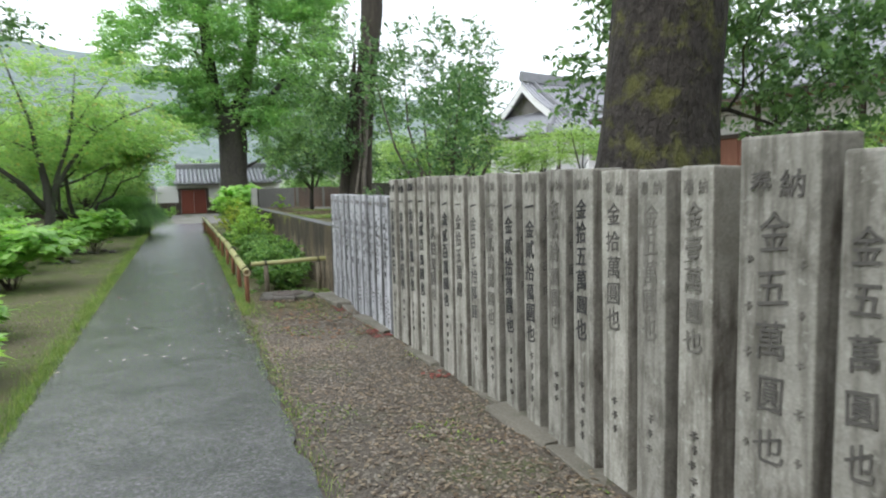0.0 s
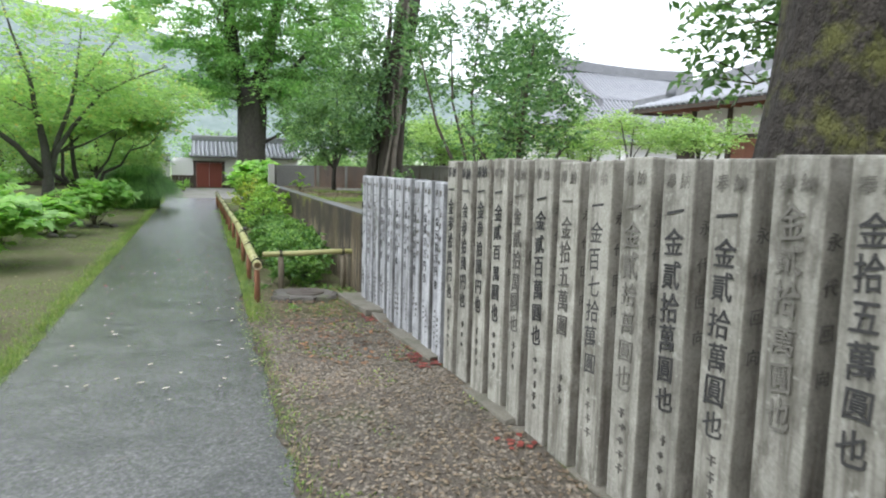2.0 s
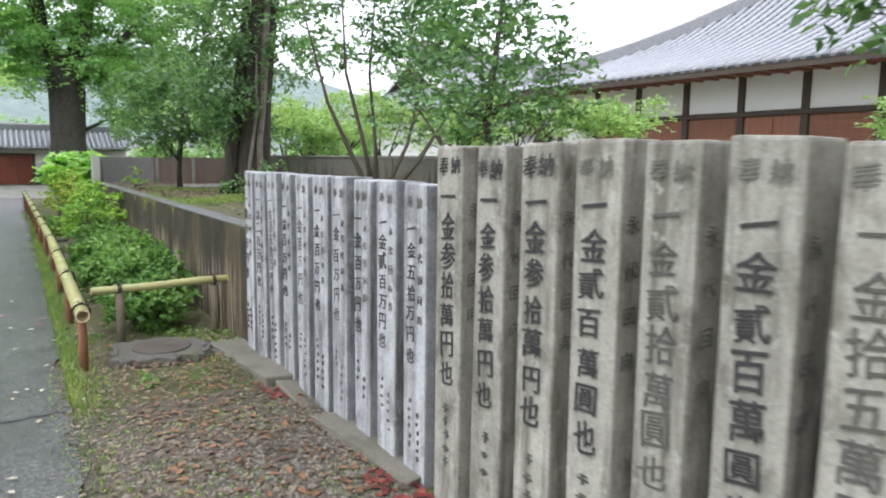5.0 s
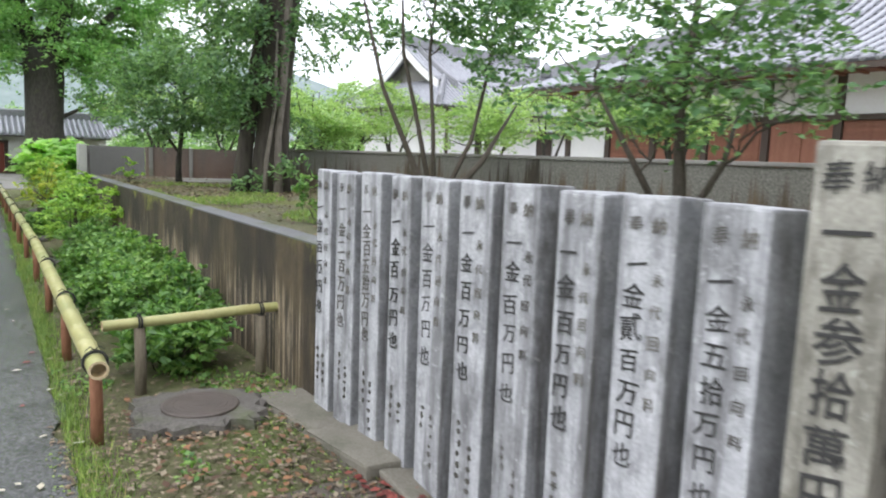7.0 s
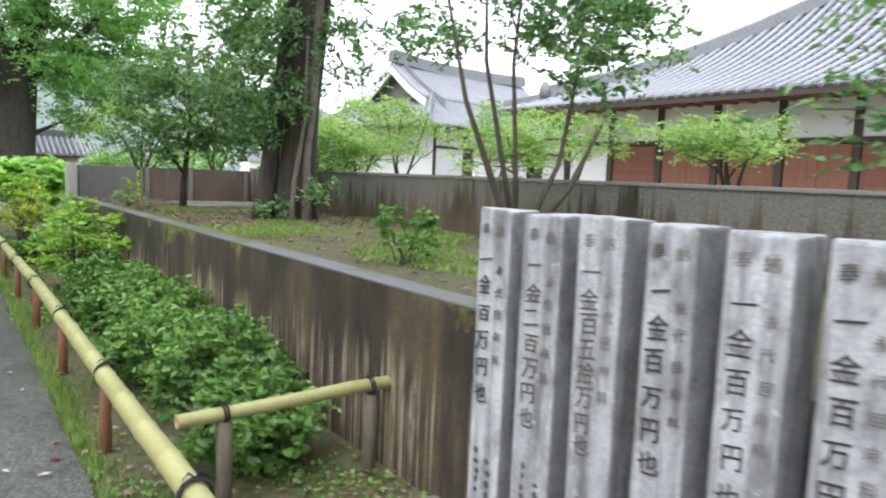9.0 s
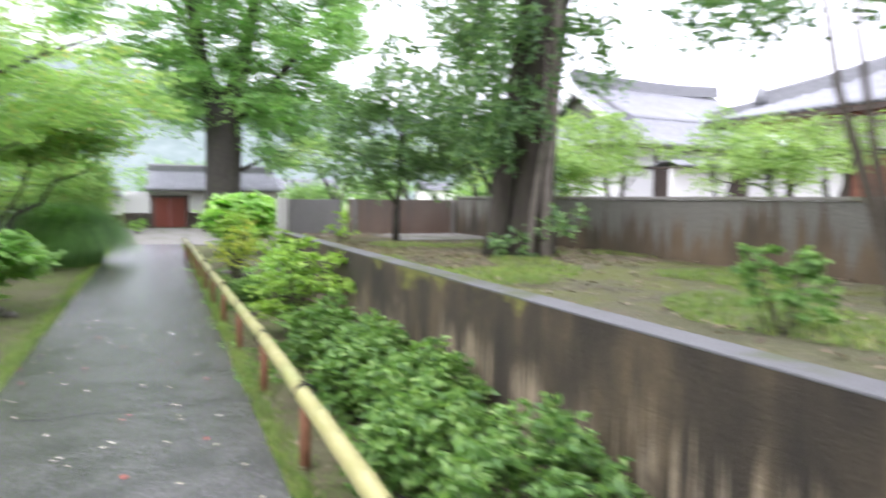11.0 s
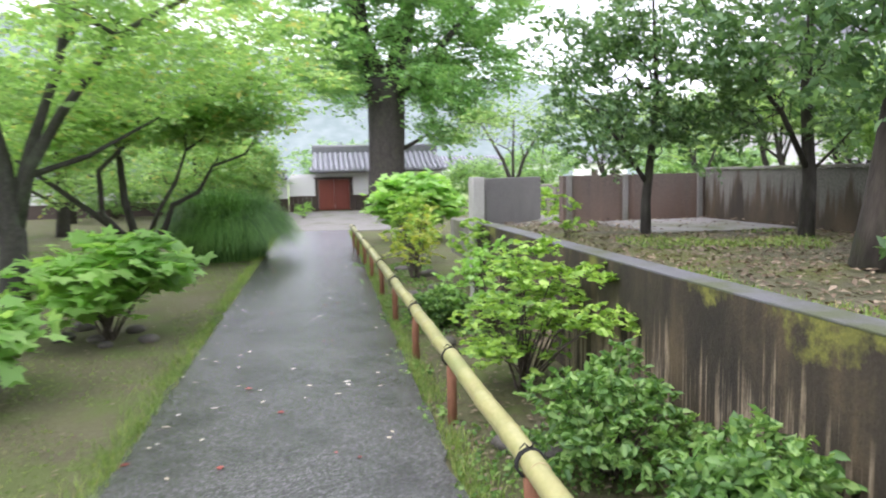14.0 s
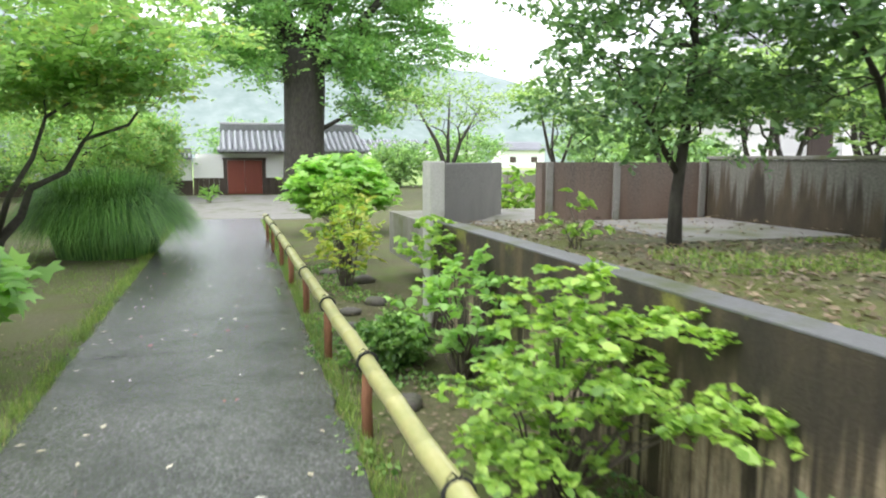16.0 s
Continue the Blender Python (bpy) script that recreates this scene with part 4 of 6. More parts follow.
RAIL_Z = 0.415
fence = thing("bamboo_fence", (0, 0, 0), "low bamboo rail lashed to short reddish stakes", "fence")
ends = [9.12, 14.05, 18.6, 23.0, 27.3]
for k, (a, b) in enumerate(zip(ends, ends[1:])):
    bamboo(fence, (rail_x(a), a - (0.0 if k == 0 else 0.12), RAIL_Z + 0.012 * (k % 2)), (rail_x(b), b, RAIL_Z + 0.008 * ((k + 1) % 2)), 0.047, seed=k)
for k, y in enumerate([9.26, 10.85, 12.45, 14.05, 15.65, 17.2, 18.75, 20.3, 21.9, 23.4, 25.0, 26.6]):
    bm = bmesh.new()
    tube(bm, [(rail_x(y), y, -0.12), (rail_x(y) + rng.uniform(-0.01, 0.01), y, 0.2), (rail_x(y), y, RAIL_Z - 0.035)], [0.032, 0.031, 0.03], 10)
    part("stake", bm, M_RUSTPOST, fence, smooth=True)
    lashing(fence, (rail_x(y), y, RAIL_Z + 0.004), (0, 1, 0), 0.05)
fence = thing("bamboo_fence", (0, 0, 0), "short bamboo rail on two stakes beside the stone posts", "fence")
bamboo(fence, (0.92, 9.92, 0.435), (2.17, 9.95, 0.455), 0.032, seed=9)
for x, y in ((1.12, 9.925), (1.86, 9.94)):
    bm = bmesh.new()
    tube(bm, [(x, y, -0.12), (x + 0.005, y, 0.2), (x, y, 0.408)], [0.036, 0.035, 0.034], 10)
    part("stake", bm, M_GREYPOST, fence, smooth=True)
    lashing(fence, (x, y, 0.437 + 0.008 * (x - 0.9)), (1, 0.04, 0.008), 0.034)

# ---- stone slab with an iron lid ----
slab = thing("manhole", (1.31, 9.4, 0), "rough stone slab with a round iron lid beside the rail", "manhole", turn=-12)
bm = bmesh.new()
n = 40
ring = [Vector((0.36 * math.copysign(abs(math.cos(a)) ** 0.6, math.cos(a)), 0.29 * math.copysign(abs(math.sin(a)) ** 0.6, math.sin(a)), 0)) * rng.uniform(0.86, 1.08) for a in [2 * math.pi * k / n for k in range(n)]]
lo = [bm.verts.new(p * 1.04 + Vector((0, 0, -0.06))) for p in ring]
hi = [bm.verts.new(p + Vector((0, 0, 0.06 + rng.uniform(-0.03, 0.012)))) for p in ring]
inn = [bm.verts.new(p * 0.9 + Vector((0, 0, 0.066 + rng.uniform(-0.006, 0.006)))) for p in ring]
for u, v in ((lo, hi), (hi, inn)):
    for k in range(n):
        bm.faces.new((u[k], u[(k + 1) % n], v[(k + 1) % n], v[k]))
bm.faces.new(inn)
part("slab", bm, M_DARKSTONE, slab)
bm = bmesh.new()
tube(bm, [(0.02, 0, 0.05), (0.02, 0, 0.074), (0.02, 0, 0.078)], [0.205, 0.205, 0.198], 36)
lid = part("lid", bm, M_IRON, slab, "rusty round iron lid")
for k in range(5):
    bm = bmesh.new()
    rr = 0.175 - 0.032 * k
    tube(bm, [(0.02 + rr * math.cos(q * math.pi / 14), rr * math.sin(q * math.pi / 14), 0.078) for q in range(29)], [0.0022] * 29, 5, cap=False)
    part("rib", bm, M_IRON, lid, smooth=True)


for k, (x, y, r) in enumerate(((1.15, 15.2, 0.11), (1.32, 15.05, 0.09), (1.2, 17.6, 0.10), (1.62, 20.6, 0.10), (1.3, 20.2, 0.08), (1.75, 21.9, 0.12), (-1.75, 19.0, 0.09), (-2.35, 18.8, 0.11), (-2.0, 18.6, 0.07), (1.45, 22.6, 0.11), (1.18, 19.6, 0.07), (-2.3, 19.3, 0.12), (-2.35, 16.38, 0.1), (-2.05, 16.3, 0.09), (-1.5, 18.5, 0.08), (-1.85, 18.35, 0.06))):
    bm = bmesh.new()
    bmesh.ops.create_icosphere(bm, subdivisions=2, radius=r)
    for v in bm.verts:
        v.co *= 1 + 0.35 * noise.noise(v.co * 9 + Vector((k * 3.1, 0, 0)))
        v.co.z = max(v.co.z * 0.6, -0.03)
        v.co.x *= 1.3
    o = part("rock", bm, M_DARKSTONE, None, smooth=True)
    o.matrix_basis = pose(x, y, 0.025, 0, 0, 40 * k)
    tagged(o, "small dark edging rock in the planting bed", "rock", "rocks")


# ---- tiled roofs ----
def roof_slope(parent, p00, p10, p01, p11, pitch=0.3, rib=0.055, sag=0.0, name="roof_slope", steps=7, pan=None):
    """Tiles between an eave p00-p10 and a top edge p01-p11: a stepped sheet and round cover tiles up the slope."""
    p00, p10, p01, p11 = (Vector(p) for p in (p00, p10, p01, p11))

    def at(u, v):
        p = p00.lerp(p10, u).lerp(p01.lerp(p11, u), v)
        p.z -= sag * math.sin(math.pi * v)
        return p
    nu = max(2, round((p10 - p00).length / pitch))
    nv = steps * 3
    nrm = (p10 - p00).cross(p01 - p00).normalized()
    if nrm.z < 0:
        nrm = -nrm
    bm = bmesh.new()
    rows = []
    for j in range(nv):
        for v, up in ((j / nv, 0.02), ((j + 1) / nv, -0.005)):
            rows.append([bm.verts.new(at(u, v) + nrm * up) for u in (0, 1)])
    rows.insert(0, [bm.verts.new(at(u, 0) - nrm * 0.05) for u in (0, 1)])
    for p, q in zip(rows, rows[1:]):
        bm.faces.new((p[0], p[1], q[1], q[0]))
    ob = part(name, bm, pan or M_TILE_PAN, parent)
    bm = bmesh.new()
    length = (p10 - p00).length
    along = (p10 - p00) / length
    first, last = (p01 - p00).dot(along), (p10 - p11).dot(along)
    rise = p01 - p00 - along * first
    for i in range(nu + 1):
        s = length * min(max(i / nu, 0.004), 0.996)
        most = min(1.0, s / first if first > 0.01 else 1.0, (length - s) / last if last > 0.01 else 1.0)
        pts = [p00 + along * s + rise * (most * v / steps) + nrm * 0.012 - Vector((0, 0, sag * math.sin(math.pi * most * v / steps))) for v in range(steps + 1)]
        tube(bm, pts, [rib] * (steps + 1), 7)
    tagged(part("cover_tiles", bm, M_TILE, ob, "rows of rounded grey cover tiles", smooth=True), kind="stuff")
    return ob


def ridge(parent, pts, w=0.16, h=0.3, name="ridge"):
    """A ridge of stacked flat tiles with a rounded cap."""
    bm = bmesh.new()
    prev = None
    for i, p in enumerate(pts):
        p = Vector(p)
        d = (Vector(pts[min(i + 1, len(pts) - 1)]) - Vector(pts[max(i - 1, 0)])).normalized()
        s = d.cross(Vector((0, 0, 1))).normalized()
        ring = [bm.verts.new(p + s * q + Vector((0, 0, z))) for q, z in ((-w, -0.1), (-w, h * 0.7), (-w * 0.75, h * 0.72), (-w * 0.75, h), (w * 0.75, h), (w * 0.75, h * 0.72), (w, h * 0.7), (w, -0.1))]
        if prev:
            for k in range(8):
                bm.faces.new((prev[k], prev[(k + 1) % 8], ring[(k + 1) % 8], ring[k]))
        else:
            bm.faces.new(ring[::-1])
        prev = ring
    bm.faces.new(prev)
    ob = part(name, bm, M_TILE_DARK, parent)
    bm = bmesh.new()
    tube(bm, [Vector(p) + Vector((0, 0, h + 0.01)) for p in pts], [w * 0.6] * len(pts), 8)
    part("ridge_cap", bm, M_TILE_DARK, ob, smooth=True)
    return ob


# ---- gatehouse at the end of the path ----
G = 44.0
gate = thing("gatehouse", (0, G, 0), "white plastered gatehouse with red doors and grey tiled roof", "gate")
part("wall", boxes((-1.05, 0.2, 0, 0.2, 0.7, 1.52), (1.78, 6.0, 0, 0.2, 0.7, 1.72), (0.2, 1.78, 0.0, 0.2, 1.5, 1.72)), M_PLASTER, gate, "white plaster wall")
for x0, x1 in ((-1.05, 0.2), (1.78, 6.0)):
    x = x0
    while x < x1 - 0.02:
        part("board", boxes((x, min(x + 0.2, x1) - 0.012, -0.03, 0.2, 0, 0.698)), M_WOOD_DARK, gate, "dark dado board")
        x += 0.2
part("back_wall", boxes((-1.05, 6.0, 2.4, 2.6, 0, 1.7), (-1.05, -0.85, 0.22, 2.38, 0, 1.5), (5.8, 6.0, 0.22, 2.38, 0, 1.7)), M_PLASTER, gate)
for x in (0.13, 1.70):
    part("door_post", boxes((x, x + 0.14, -0.05, 0.16, 0, 1.5), bevel=0.008), M_WOOD_DARK, gate)
part("lintel", boxes((0.1, 1.87, -0.06, 0.14, 1.44, 1.53), bevel=0.008), M_WOOD_DARK, gate)
for x in (0.28, 0.99):
    d = part("door", boxes((x, x + 0.7, 0.02, 0.07, 0.03, 1.43)), M_DOOR_RED, gate, "red brown plank door leaf")
    for q in range(4):
        part("plank", boxes((x + 0.01 + q * 0.172, x + 0.175 + q * 0.172, 0.0, 0.019, 0.06, 1.41), bevel=0.004), M_DOOR_RED, d)
roof = part("roof", boxes((-0.02, 6.05, -0.75, 3.2, 1.725, 1.78)), M_WOOD_DARK, gate, "dark eave boards")
roof_slope(gate, (-0.05, -0.85, 1.80), (6.1, -0.85, 1.80), (0.1, 1.2, 2.72), (5.95, 1.2, 2.72), 0.24, 0.062, 0.05, pan=M_TILE_SKY_SHEEN)
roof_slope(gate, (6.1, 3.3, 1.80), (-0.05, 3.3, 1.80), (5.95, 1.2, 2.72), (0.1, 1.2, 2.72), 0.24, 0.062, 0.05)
ridge(gate, [(0.05, 1.2, 2.72), (6.0, 1.2, 2.72)], 0.16, 0.22)
for x in (0.12, 5.93):
    bm = bmesh.new()
    v = [bm.verts.new((x, y, z)) for y, z in ((-0.6, 1.79), (1.2, 2.7), (3.0, 1.79))] + [bm.verts.new((x + 0.06, y, z)) for y, z in ((-0.6, 1.79), (1.2, 2.7), (3.0, 1.79))]
    for q in ((0, 1, 2), (3, 5, 4), (0, 3, 4, 1), (1, 4, 5, 2), (2, 5, 3, 0)):
        bm.faces.new([v[i] for i in q])
    part("gable", bm, M_PLASTER, gate)
gw = thing("side_wall", (-1.1, 44.1, 0), "white roofed plaster wall running from the gatehouse", "wall")
part("wall", boxes((-16, 0.0, 0, 0.25, 0.6, 1.5)), M_PLASTER, gw)
part("dado_boards", boxes((-16, 0.0, -0.02, 0.25, 0, 0.597)), M_WOOD_DARK, gw)
roof_slope(gw, (-16, -0.35, 1.5), (0.0, -0.35, 1.5), (-16, 0.12, 1.72), (0.0, 0.12, 1.72), 0.24, 0.045, 0, steps=2)
roof_slope(gw, (0.0, 0.6, 1.5), (-16, 0.6, 1.5), (0.0, 0.12, 1.72), (-16, 0.12, 1.72), 0.24, 0.045, 0, steps=2)
ridge(gw, [(-16, 0.12, 1.72), (0.0, 0.12, 1.72)], 0.1, 0.14)

# ---- temple hall beside the terrace ----
HX, HY = 15.2, 20.3
hall = thing("temple_hall", (-0.084, -0.56, 0.84), "white and red-brown timber temple hall under a hipped grey tile roof", "temple")
hall.scale = (1.28, 1.28, 1.19)
BAY = 1.575
for q in ((HX + 0.06, HX + 0.2, -12, HY, 1.86, 2.9), (HX + 0.2, 32, HY - 0.2, HY, 0.0, 2.9), (HX + 0.2, 32, -12, -11.8, 0, 2.9)):
    part("plaster", boxes(q), M_PLASTER, hall, "white plaster under the eaves")
part("core_wall", boxes((HX + 0.21, HX + 0.3, -12, HY - 0.21, 0.0, 2.9)), M_WOOD_DARK, hall)
for k in range(21):
    yk = HY - BAY * k
    part("post", boxes((HX, HX + 0.18, yk - 0.17, yk, -0.0, 2.92), bevel=0.01), M_WOOD_DARK, hall)
    if k < 20:
        y1, y0 = yk - 0.18, yk - BAY + 0.01
        if k == 0:
            part("lower_plaster", boxes((HX + 0.07, HX + 0.13, y0, y1, 0.1, 1.72)), M_PLASTER, hall, "white plaster corner bay")
            continue
        p = part("panel", boxes((HX + 0.07, HX + 0.13, y0, y1, 0.1, 1.72)), M_WOOD_RED, hall, "red-brown wooden panel")
        if k % 2 == 1:
            for q in range(14):
                part("slat", boxes((HX + 0.045, HX + 0.069, y0 + 0.06, y1 - 0.06, 0.16 + q * 0.11, 0.22 + q * 0.11)), M_WOOD_RED, p)
        else:
            part("stile", boxes((HX + 0.045, HX + 0.069, (y0 + y1) / 2 - 0.03, (y0 + y1) / 2 + 0.03, 0.12, 1.7)), M_WOOD_RED, p)
part("lower_beam", boxes((HX - 0.03, HX + 0.16, -12, HY + 0.03, 1.725, 1.85), bevel=0.01), M_WOOD_DARK, hall)
part("upper_beam", boxes((HX - 0.02, HX + 0.16, -12, HY + 0.03, 2.78, 2.93), bevel=0.01), M_WOOD_DARK, hall)
part("ground_sill", boxes((HX - 0.04, HX + 0.2, -12, HY + 0.04, 0.0, 0.1), bevel=0.01), M_WOOD_DARK, hall)
EX, EY, EZ = 13.8, 21.75, 2.66
part("soffit", boxes((EX + 0.05, 34, -13, EY - 0.05, EZ + 0.075, EZ + 0.12)), M_WOOD_RED, hall, "red-brown wooden soffit")
part("fascia", boxes((EX + 0.02, EX + 0.08, -13, EY, EZ - 0.04, EZ + 0.07), (EX + 0.08, 34, EY - 0.06, EY, EZ - 0.04, EZ + 0.07)), M_WOOD_DARK, hall)
for k in range(76):
    part("rafter", boxes((EX + 0.09, HX - 0.04, EY - 0.5 - k * 0.45, EY - 0.42 - k * 0.45, EZ + 0.02, EZ + 0.07)), M_WOOD_RED, hall)
RZ = 7.4
roof_slope(hall, (EX, -13, EZ + 0.13), (EX, EY, EZ + 0.13), (21.6, -6, RZ), (21.6, 14.0, RZ), 0.29, 0.068, 0.55, steps=9)
roof_slope(hall, (EX, EY, EZ + 0.13), (30, EY, EZ + 0.13), (21.6, 14.0, RZ), (22.4, 14.0, RZ), 0.29, 0.078, 0.55, steps=9)
hip = []
for k in range(9):
    v = k / 8
    p = Vector((EX + 0.1, EY - 0.1, EZ + 0.18)).lerp(Vector((21.6, 14.0, RZ + 0.05)), v)
    p.z -= 0.55 * math.sin(math.pi * v) - 0.10 * (1 - v) ** 6
    hip.append(p)
ridge(hall, hip[:3], 0.09, 0.1, "corner_ridge")
ridge(hall, [p + Vector((0, 0, 0.05)) for p in hip[1:]], 0.13, 0.24, "hip_ridge")
bm = bmesh.new()
tube(bm, [hip[1] + Vector((-0.12, 0.1, 0.0)), hip[1] + Vector((-0.1, 0.1, 0.3)), hip[1] + Vector((-0.16, 0.13, 0.46))], [0.2, 0.17, 0.06], 8)
part("ridge_end_tile", bm, M_TILE_DARK, hall, smooth=True)
ridge(hall, [(21.6, -6, RZ + 0.05), (21.6, 14.0, RZ + 0.05)], 0.22, 0.5)

# ---- second hall behind: hip-and-gable roof, its gable towards the path ----
back = thing("temple_hall", (22.3, 41.8, 0.84), "farther temple hall with a white-edged gable and broad grey tile roof", "temple", turn=7)
RL, RT, GB, GH = 10.6, 7.1, 5.05, 3.0     # ridge length and height, gable foot height and half width
EO, EV, ET = 2.3, 5.3, 3.45               # eaves: beyond the gable, before the ridge, height
for q in ((-0.6, RL + 0.6, -3.9, -3.7, 0.5, 3.45), (-0.6, -0.4, -3.7, 3.7, 0.5, 3.45), (RL + 0.4, RL + 0.6, -3.7, 3.7, 0.5, 3.45), (-0.6, RL + 0.6, 3.7, 3.9, 0.5, 3.45)):
    part("wall", boxes(q), M_PLASTER, back, "white plaster wall")
for q in ((-0.6, RL + 0.6, -3.9, -3.7, 0, 0.497), (-0.6, -0.4, -3.7, 3.7, 0, 0.497)):
    part("dado", boxes(q), M_WOOD_DARK, back, "dark timber dado")
for k in range(6):
    part("post", boxes((-0.6 + 2.32 * k, -0.42 + 2.32 * k, -3.98, -3.903, 0, 3.45)), M_WOOD_DARK, back)
part("lintel", boxes((-0.6, RL + 0.6, -4.0, -3.904, 2.3, 2.45)), M_WOOD_DARK, back)
# No opening in the wall: a dark panel gives the doorway's shaded inside.
part("doorway", boxes((1.95, 3.3, -3.96, -3.903, 0.05, 2.29)), M_WOOD_DARK, back, "dark panel painted as the shade inside an open doorway")
part("soffit", boxes((-EO + 0.05, RL + EO - 0.05, -EV + 0.05, EV - 0.05, ET - 0.08, ET - 0.02)), M_WOOD_DARK, back, "dark wooden soffit")
roof_slope(back, (-EO, -EV, ET), (RL + EO, -EV, ET), (-0.1, -GH, GB), (RL + 0.1, -GH, GB), 0.3, 0.08, 0.12, steps=5)
roof_slope(back, (-0.5, -GH - 0.1, GB - 0.02), (RL + 0.5, -GH - 0.1, GB - 0.02), (-0.5, 0, RT), (RL + 0.5, 0, RT), 0.3, 0.08, 0.12, steps=6)
roof_slope(back, (RL + 0.5, GH + 0.1, GB - 0.02), (-0.5, GH + 0.1, GB - 0.02), (RL + 0.5, 0, RT), (-0.5, 0, RT), 0.3, 0.08, 0.12, steps=6)
roof_slope(back, (RL + EO, EV, ET), (-EO, EV, ET), (RL + 0.1, GH, GB), (-0.1, GH, GB), 0.3, 0.08, 0.12, steps=5)
roof_slope(back, (-EO, EV, ET), (-EO, -EV, ET), (0.0, GH, GB), (0.0, -GH, GB), 0.3, 0.08, 0.12, steps=5)
roof_slope(back, (RL + EO, -EV, ET), (RL + EO, EV, ET), (RL, -GH, GB), (RL, GH, GB), 0.3, 0.08, 0.12, steps=5)
for x in (0.15, RL - 0.25):
    bm = bmesh.new()
    v = [bm.verts.new((a, y, z)) for a in (x, x + 0.1) for y, z in ((-GH + 0.1, GB - 0.1), (0, RT - 0.15), (GH - 0.1, GB - 0.1))]
    for q in ((0, 1, 2), (3, 5, 4), (0, 3, 4, 1), (1, 4, 5, 2), (2, 5, 3, 0)):
        bm.faces.new([v[i] for i in q])
    part("gable_wall", bm, M_CAP, back, "grey boarded gable wall")
for q in (-1, 1):
    bm = bmesh.new()
    n, prev = 7, None
    for k in range(n):
        u = k / (n - 1)
        y, z = q * (GH + 0.12) * (1 - u), GB - 0.12 + (RT - GB) * u - 0.14 * math.sin(math.pi * u)
        ring = [bm.verts.new((x, y, zz)) for x, zz in ((-0.56, z - 0.42), (-0.44, z - 0.42), (-0.44, z + 0.04), (-0.56, z + 0.04))]
        if prev:
            for e in range(4):
                bm.faces.new((prev[e], prev[(e + 1) % 4], ring[(e + 1) % 4], ring[e]))
        prev = ring
    part("bargeboard", bm, M_PLASTER, back, "white bargeboard")
    ridge(back, [(0.35, q * u * GH, RT - (RT - GB) * u - 0.12 * math.sin(math.pi * u)) for u in (0.08, 0.3, 0.55, 0.8, 1.22)], 0.13, 0.26, "descending_ridge")
    ridge(back, [(-0.05 - (EO - 0.1) * u, q * (GH + (EV - GH - 0.1) * u), GB + 0.04 - (GB - ET) * u - 0.12 * math.sin(math.pi * u) + 0.12 * u ** 6) for u in (0, 0.25, 0.5, 0.75, 1.0)], 0.13, 0.24, "hip_ridge")
ridge(back, [(-0.6 + (RL + 1.2) * u, 0, RT + 0.22 * (2 * u - 1) ** 2) for u in (0, 0.15, 0.3, 0.5, 0.7, 0.85, 1.0)], 0.2, 0.45)
link = thing("corridor", (6.0, 9.2, 0.84), "low white plastered corridor with a dark doorway between the halls", "building")
part("wall", boxes((15.4, 18.8, 24.0, 24.2, 0, 2.1), (20.0, 30, 24.0, 24.2, 0, 2.1)), M_PLASTER, link)
part("doorway", boxes((18.8, 20.0, 24.12, 24.2, 0, 2.1)), M_WOOD_DARK, link)
part("eave", boxes((15.35, 30, 23.5, 25.3, 2.1, 2.17)), M_WOOD_DARK, link)
roof_slope(link, (15.3, 23.4, 2.2), (30, 23.4, 2.2), (15.3, 24.4, 2.5), (30, 24.4, 2.5), 0.28, 0.05, 0.0, steps=3)
roof_slope(link, (30, 25.4, 2.2), (15.3, 25.4, 2.2), (30, 24.4, 2.5), (15.3, 24.4, 2.5), 0.28, 0.05, 0.0, steps=3)
ridge(link, [(15.3, 24.4, 2.5), (30, 24.4, 2.5)], 0.1, 0.12)

# ---- trees ----
rg = random.Random(77)
sprays = [(0.0, -1.3, 7.4, 1.4, 0.6, 0.7), (-0.9, -1.2, 8.6, 1.6, 0.7, 0.8), (1.3, -1.2, 8.3, 1.6, 0.7, 0.8), (0.3, -1.3, 9.9, 1.8, 0.8, 0.9), (-1.4, -1.0, 10.8, 1.6, 0.8, 0.8), (1.6, -1.0, 11.0, 1.6, 0.8, 0.8), (-0.6, -1.0, 6.6, 0.9, 0.6, 0.35), (1.0, -1.0, 5.6, 0.7, 0.5, 0.3), (2.4, -0.8, 4.6, 1.6, 1.4, 0.5), (3.4, -0.9, 3.9, 1.3, 1.2, 0.35), (1.9, -0.8, 3.5, 1.0, 0.9, 0.4), (1.6, -1.0, 4.4, 0.9, 0.8, 0.5), (2.6, -0.9, 3.0, 0.7, 0.7, 0.25), (-2.2, -0.6, 5.2, 1.4, 1.2, 0.4), (-1.7, -1.0, 5.0, 0.9, 0.7, 0.35), (-1.3, -0.9, 4.2, 0.5, 0.5, 0.25), (5.2, -0.8, 5.4, 1.5, 1.1, 0.3), (-3.4, -0.8, 5.8, 1.3, 1.0, 0.35), (0.4, -1.3, 6.2, 0.6, 0.5, 0.3)]
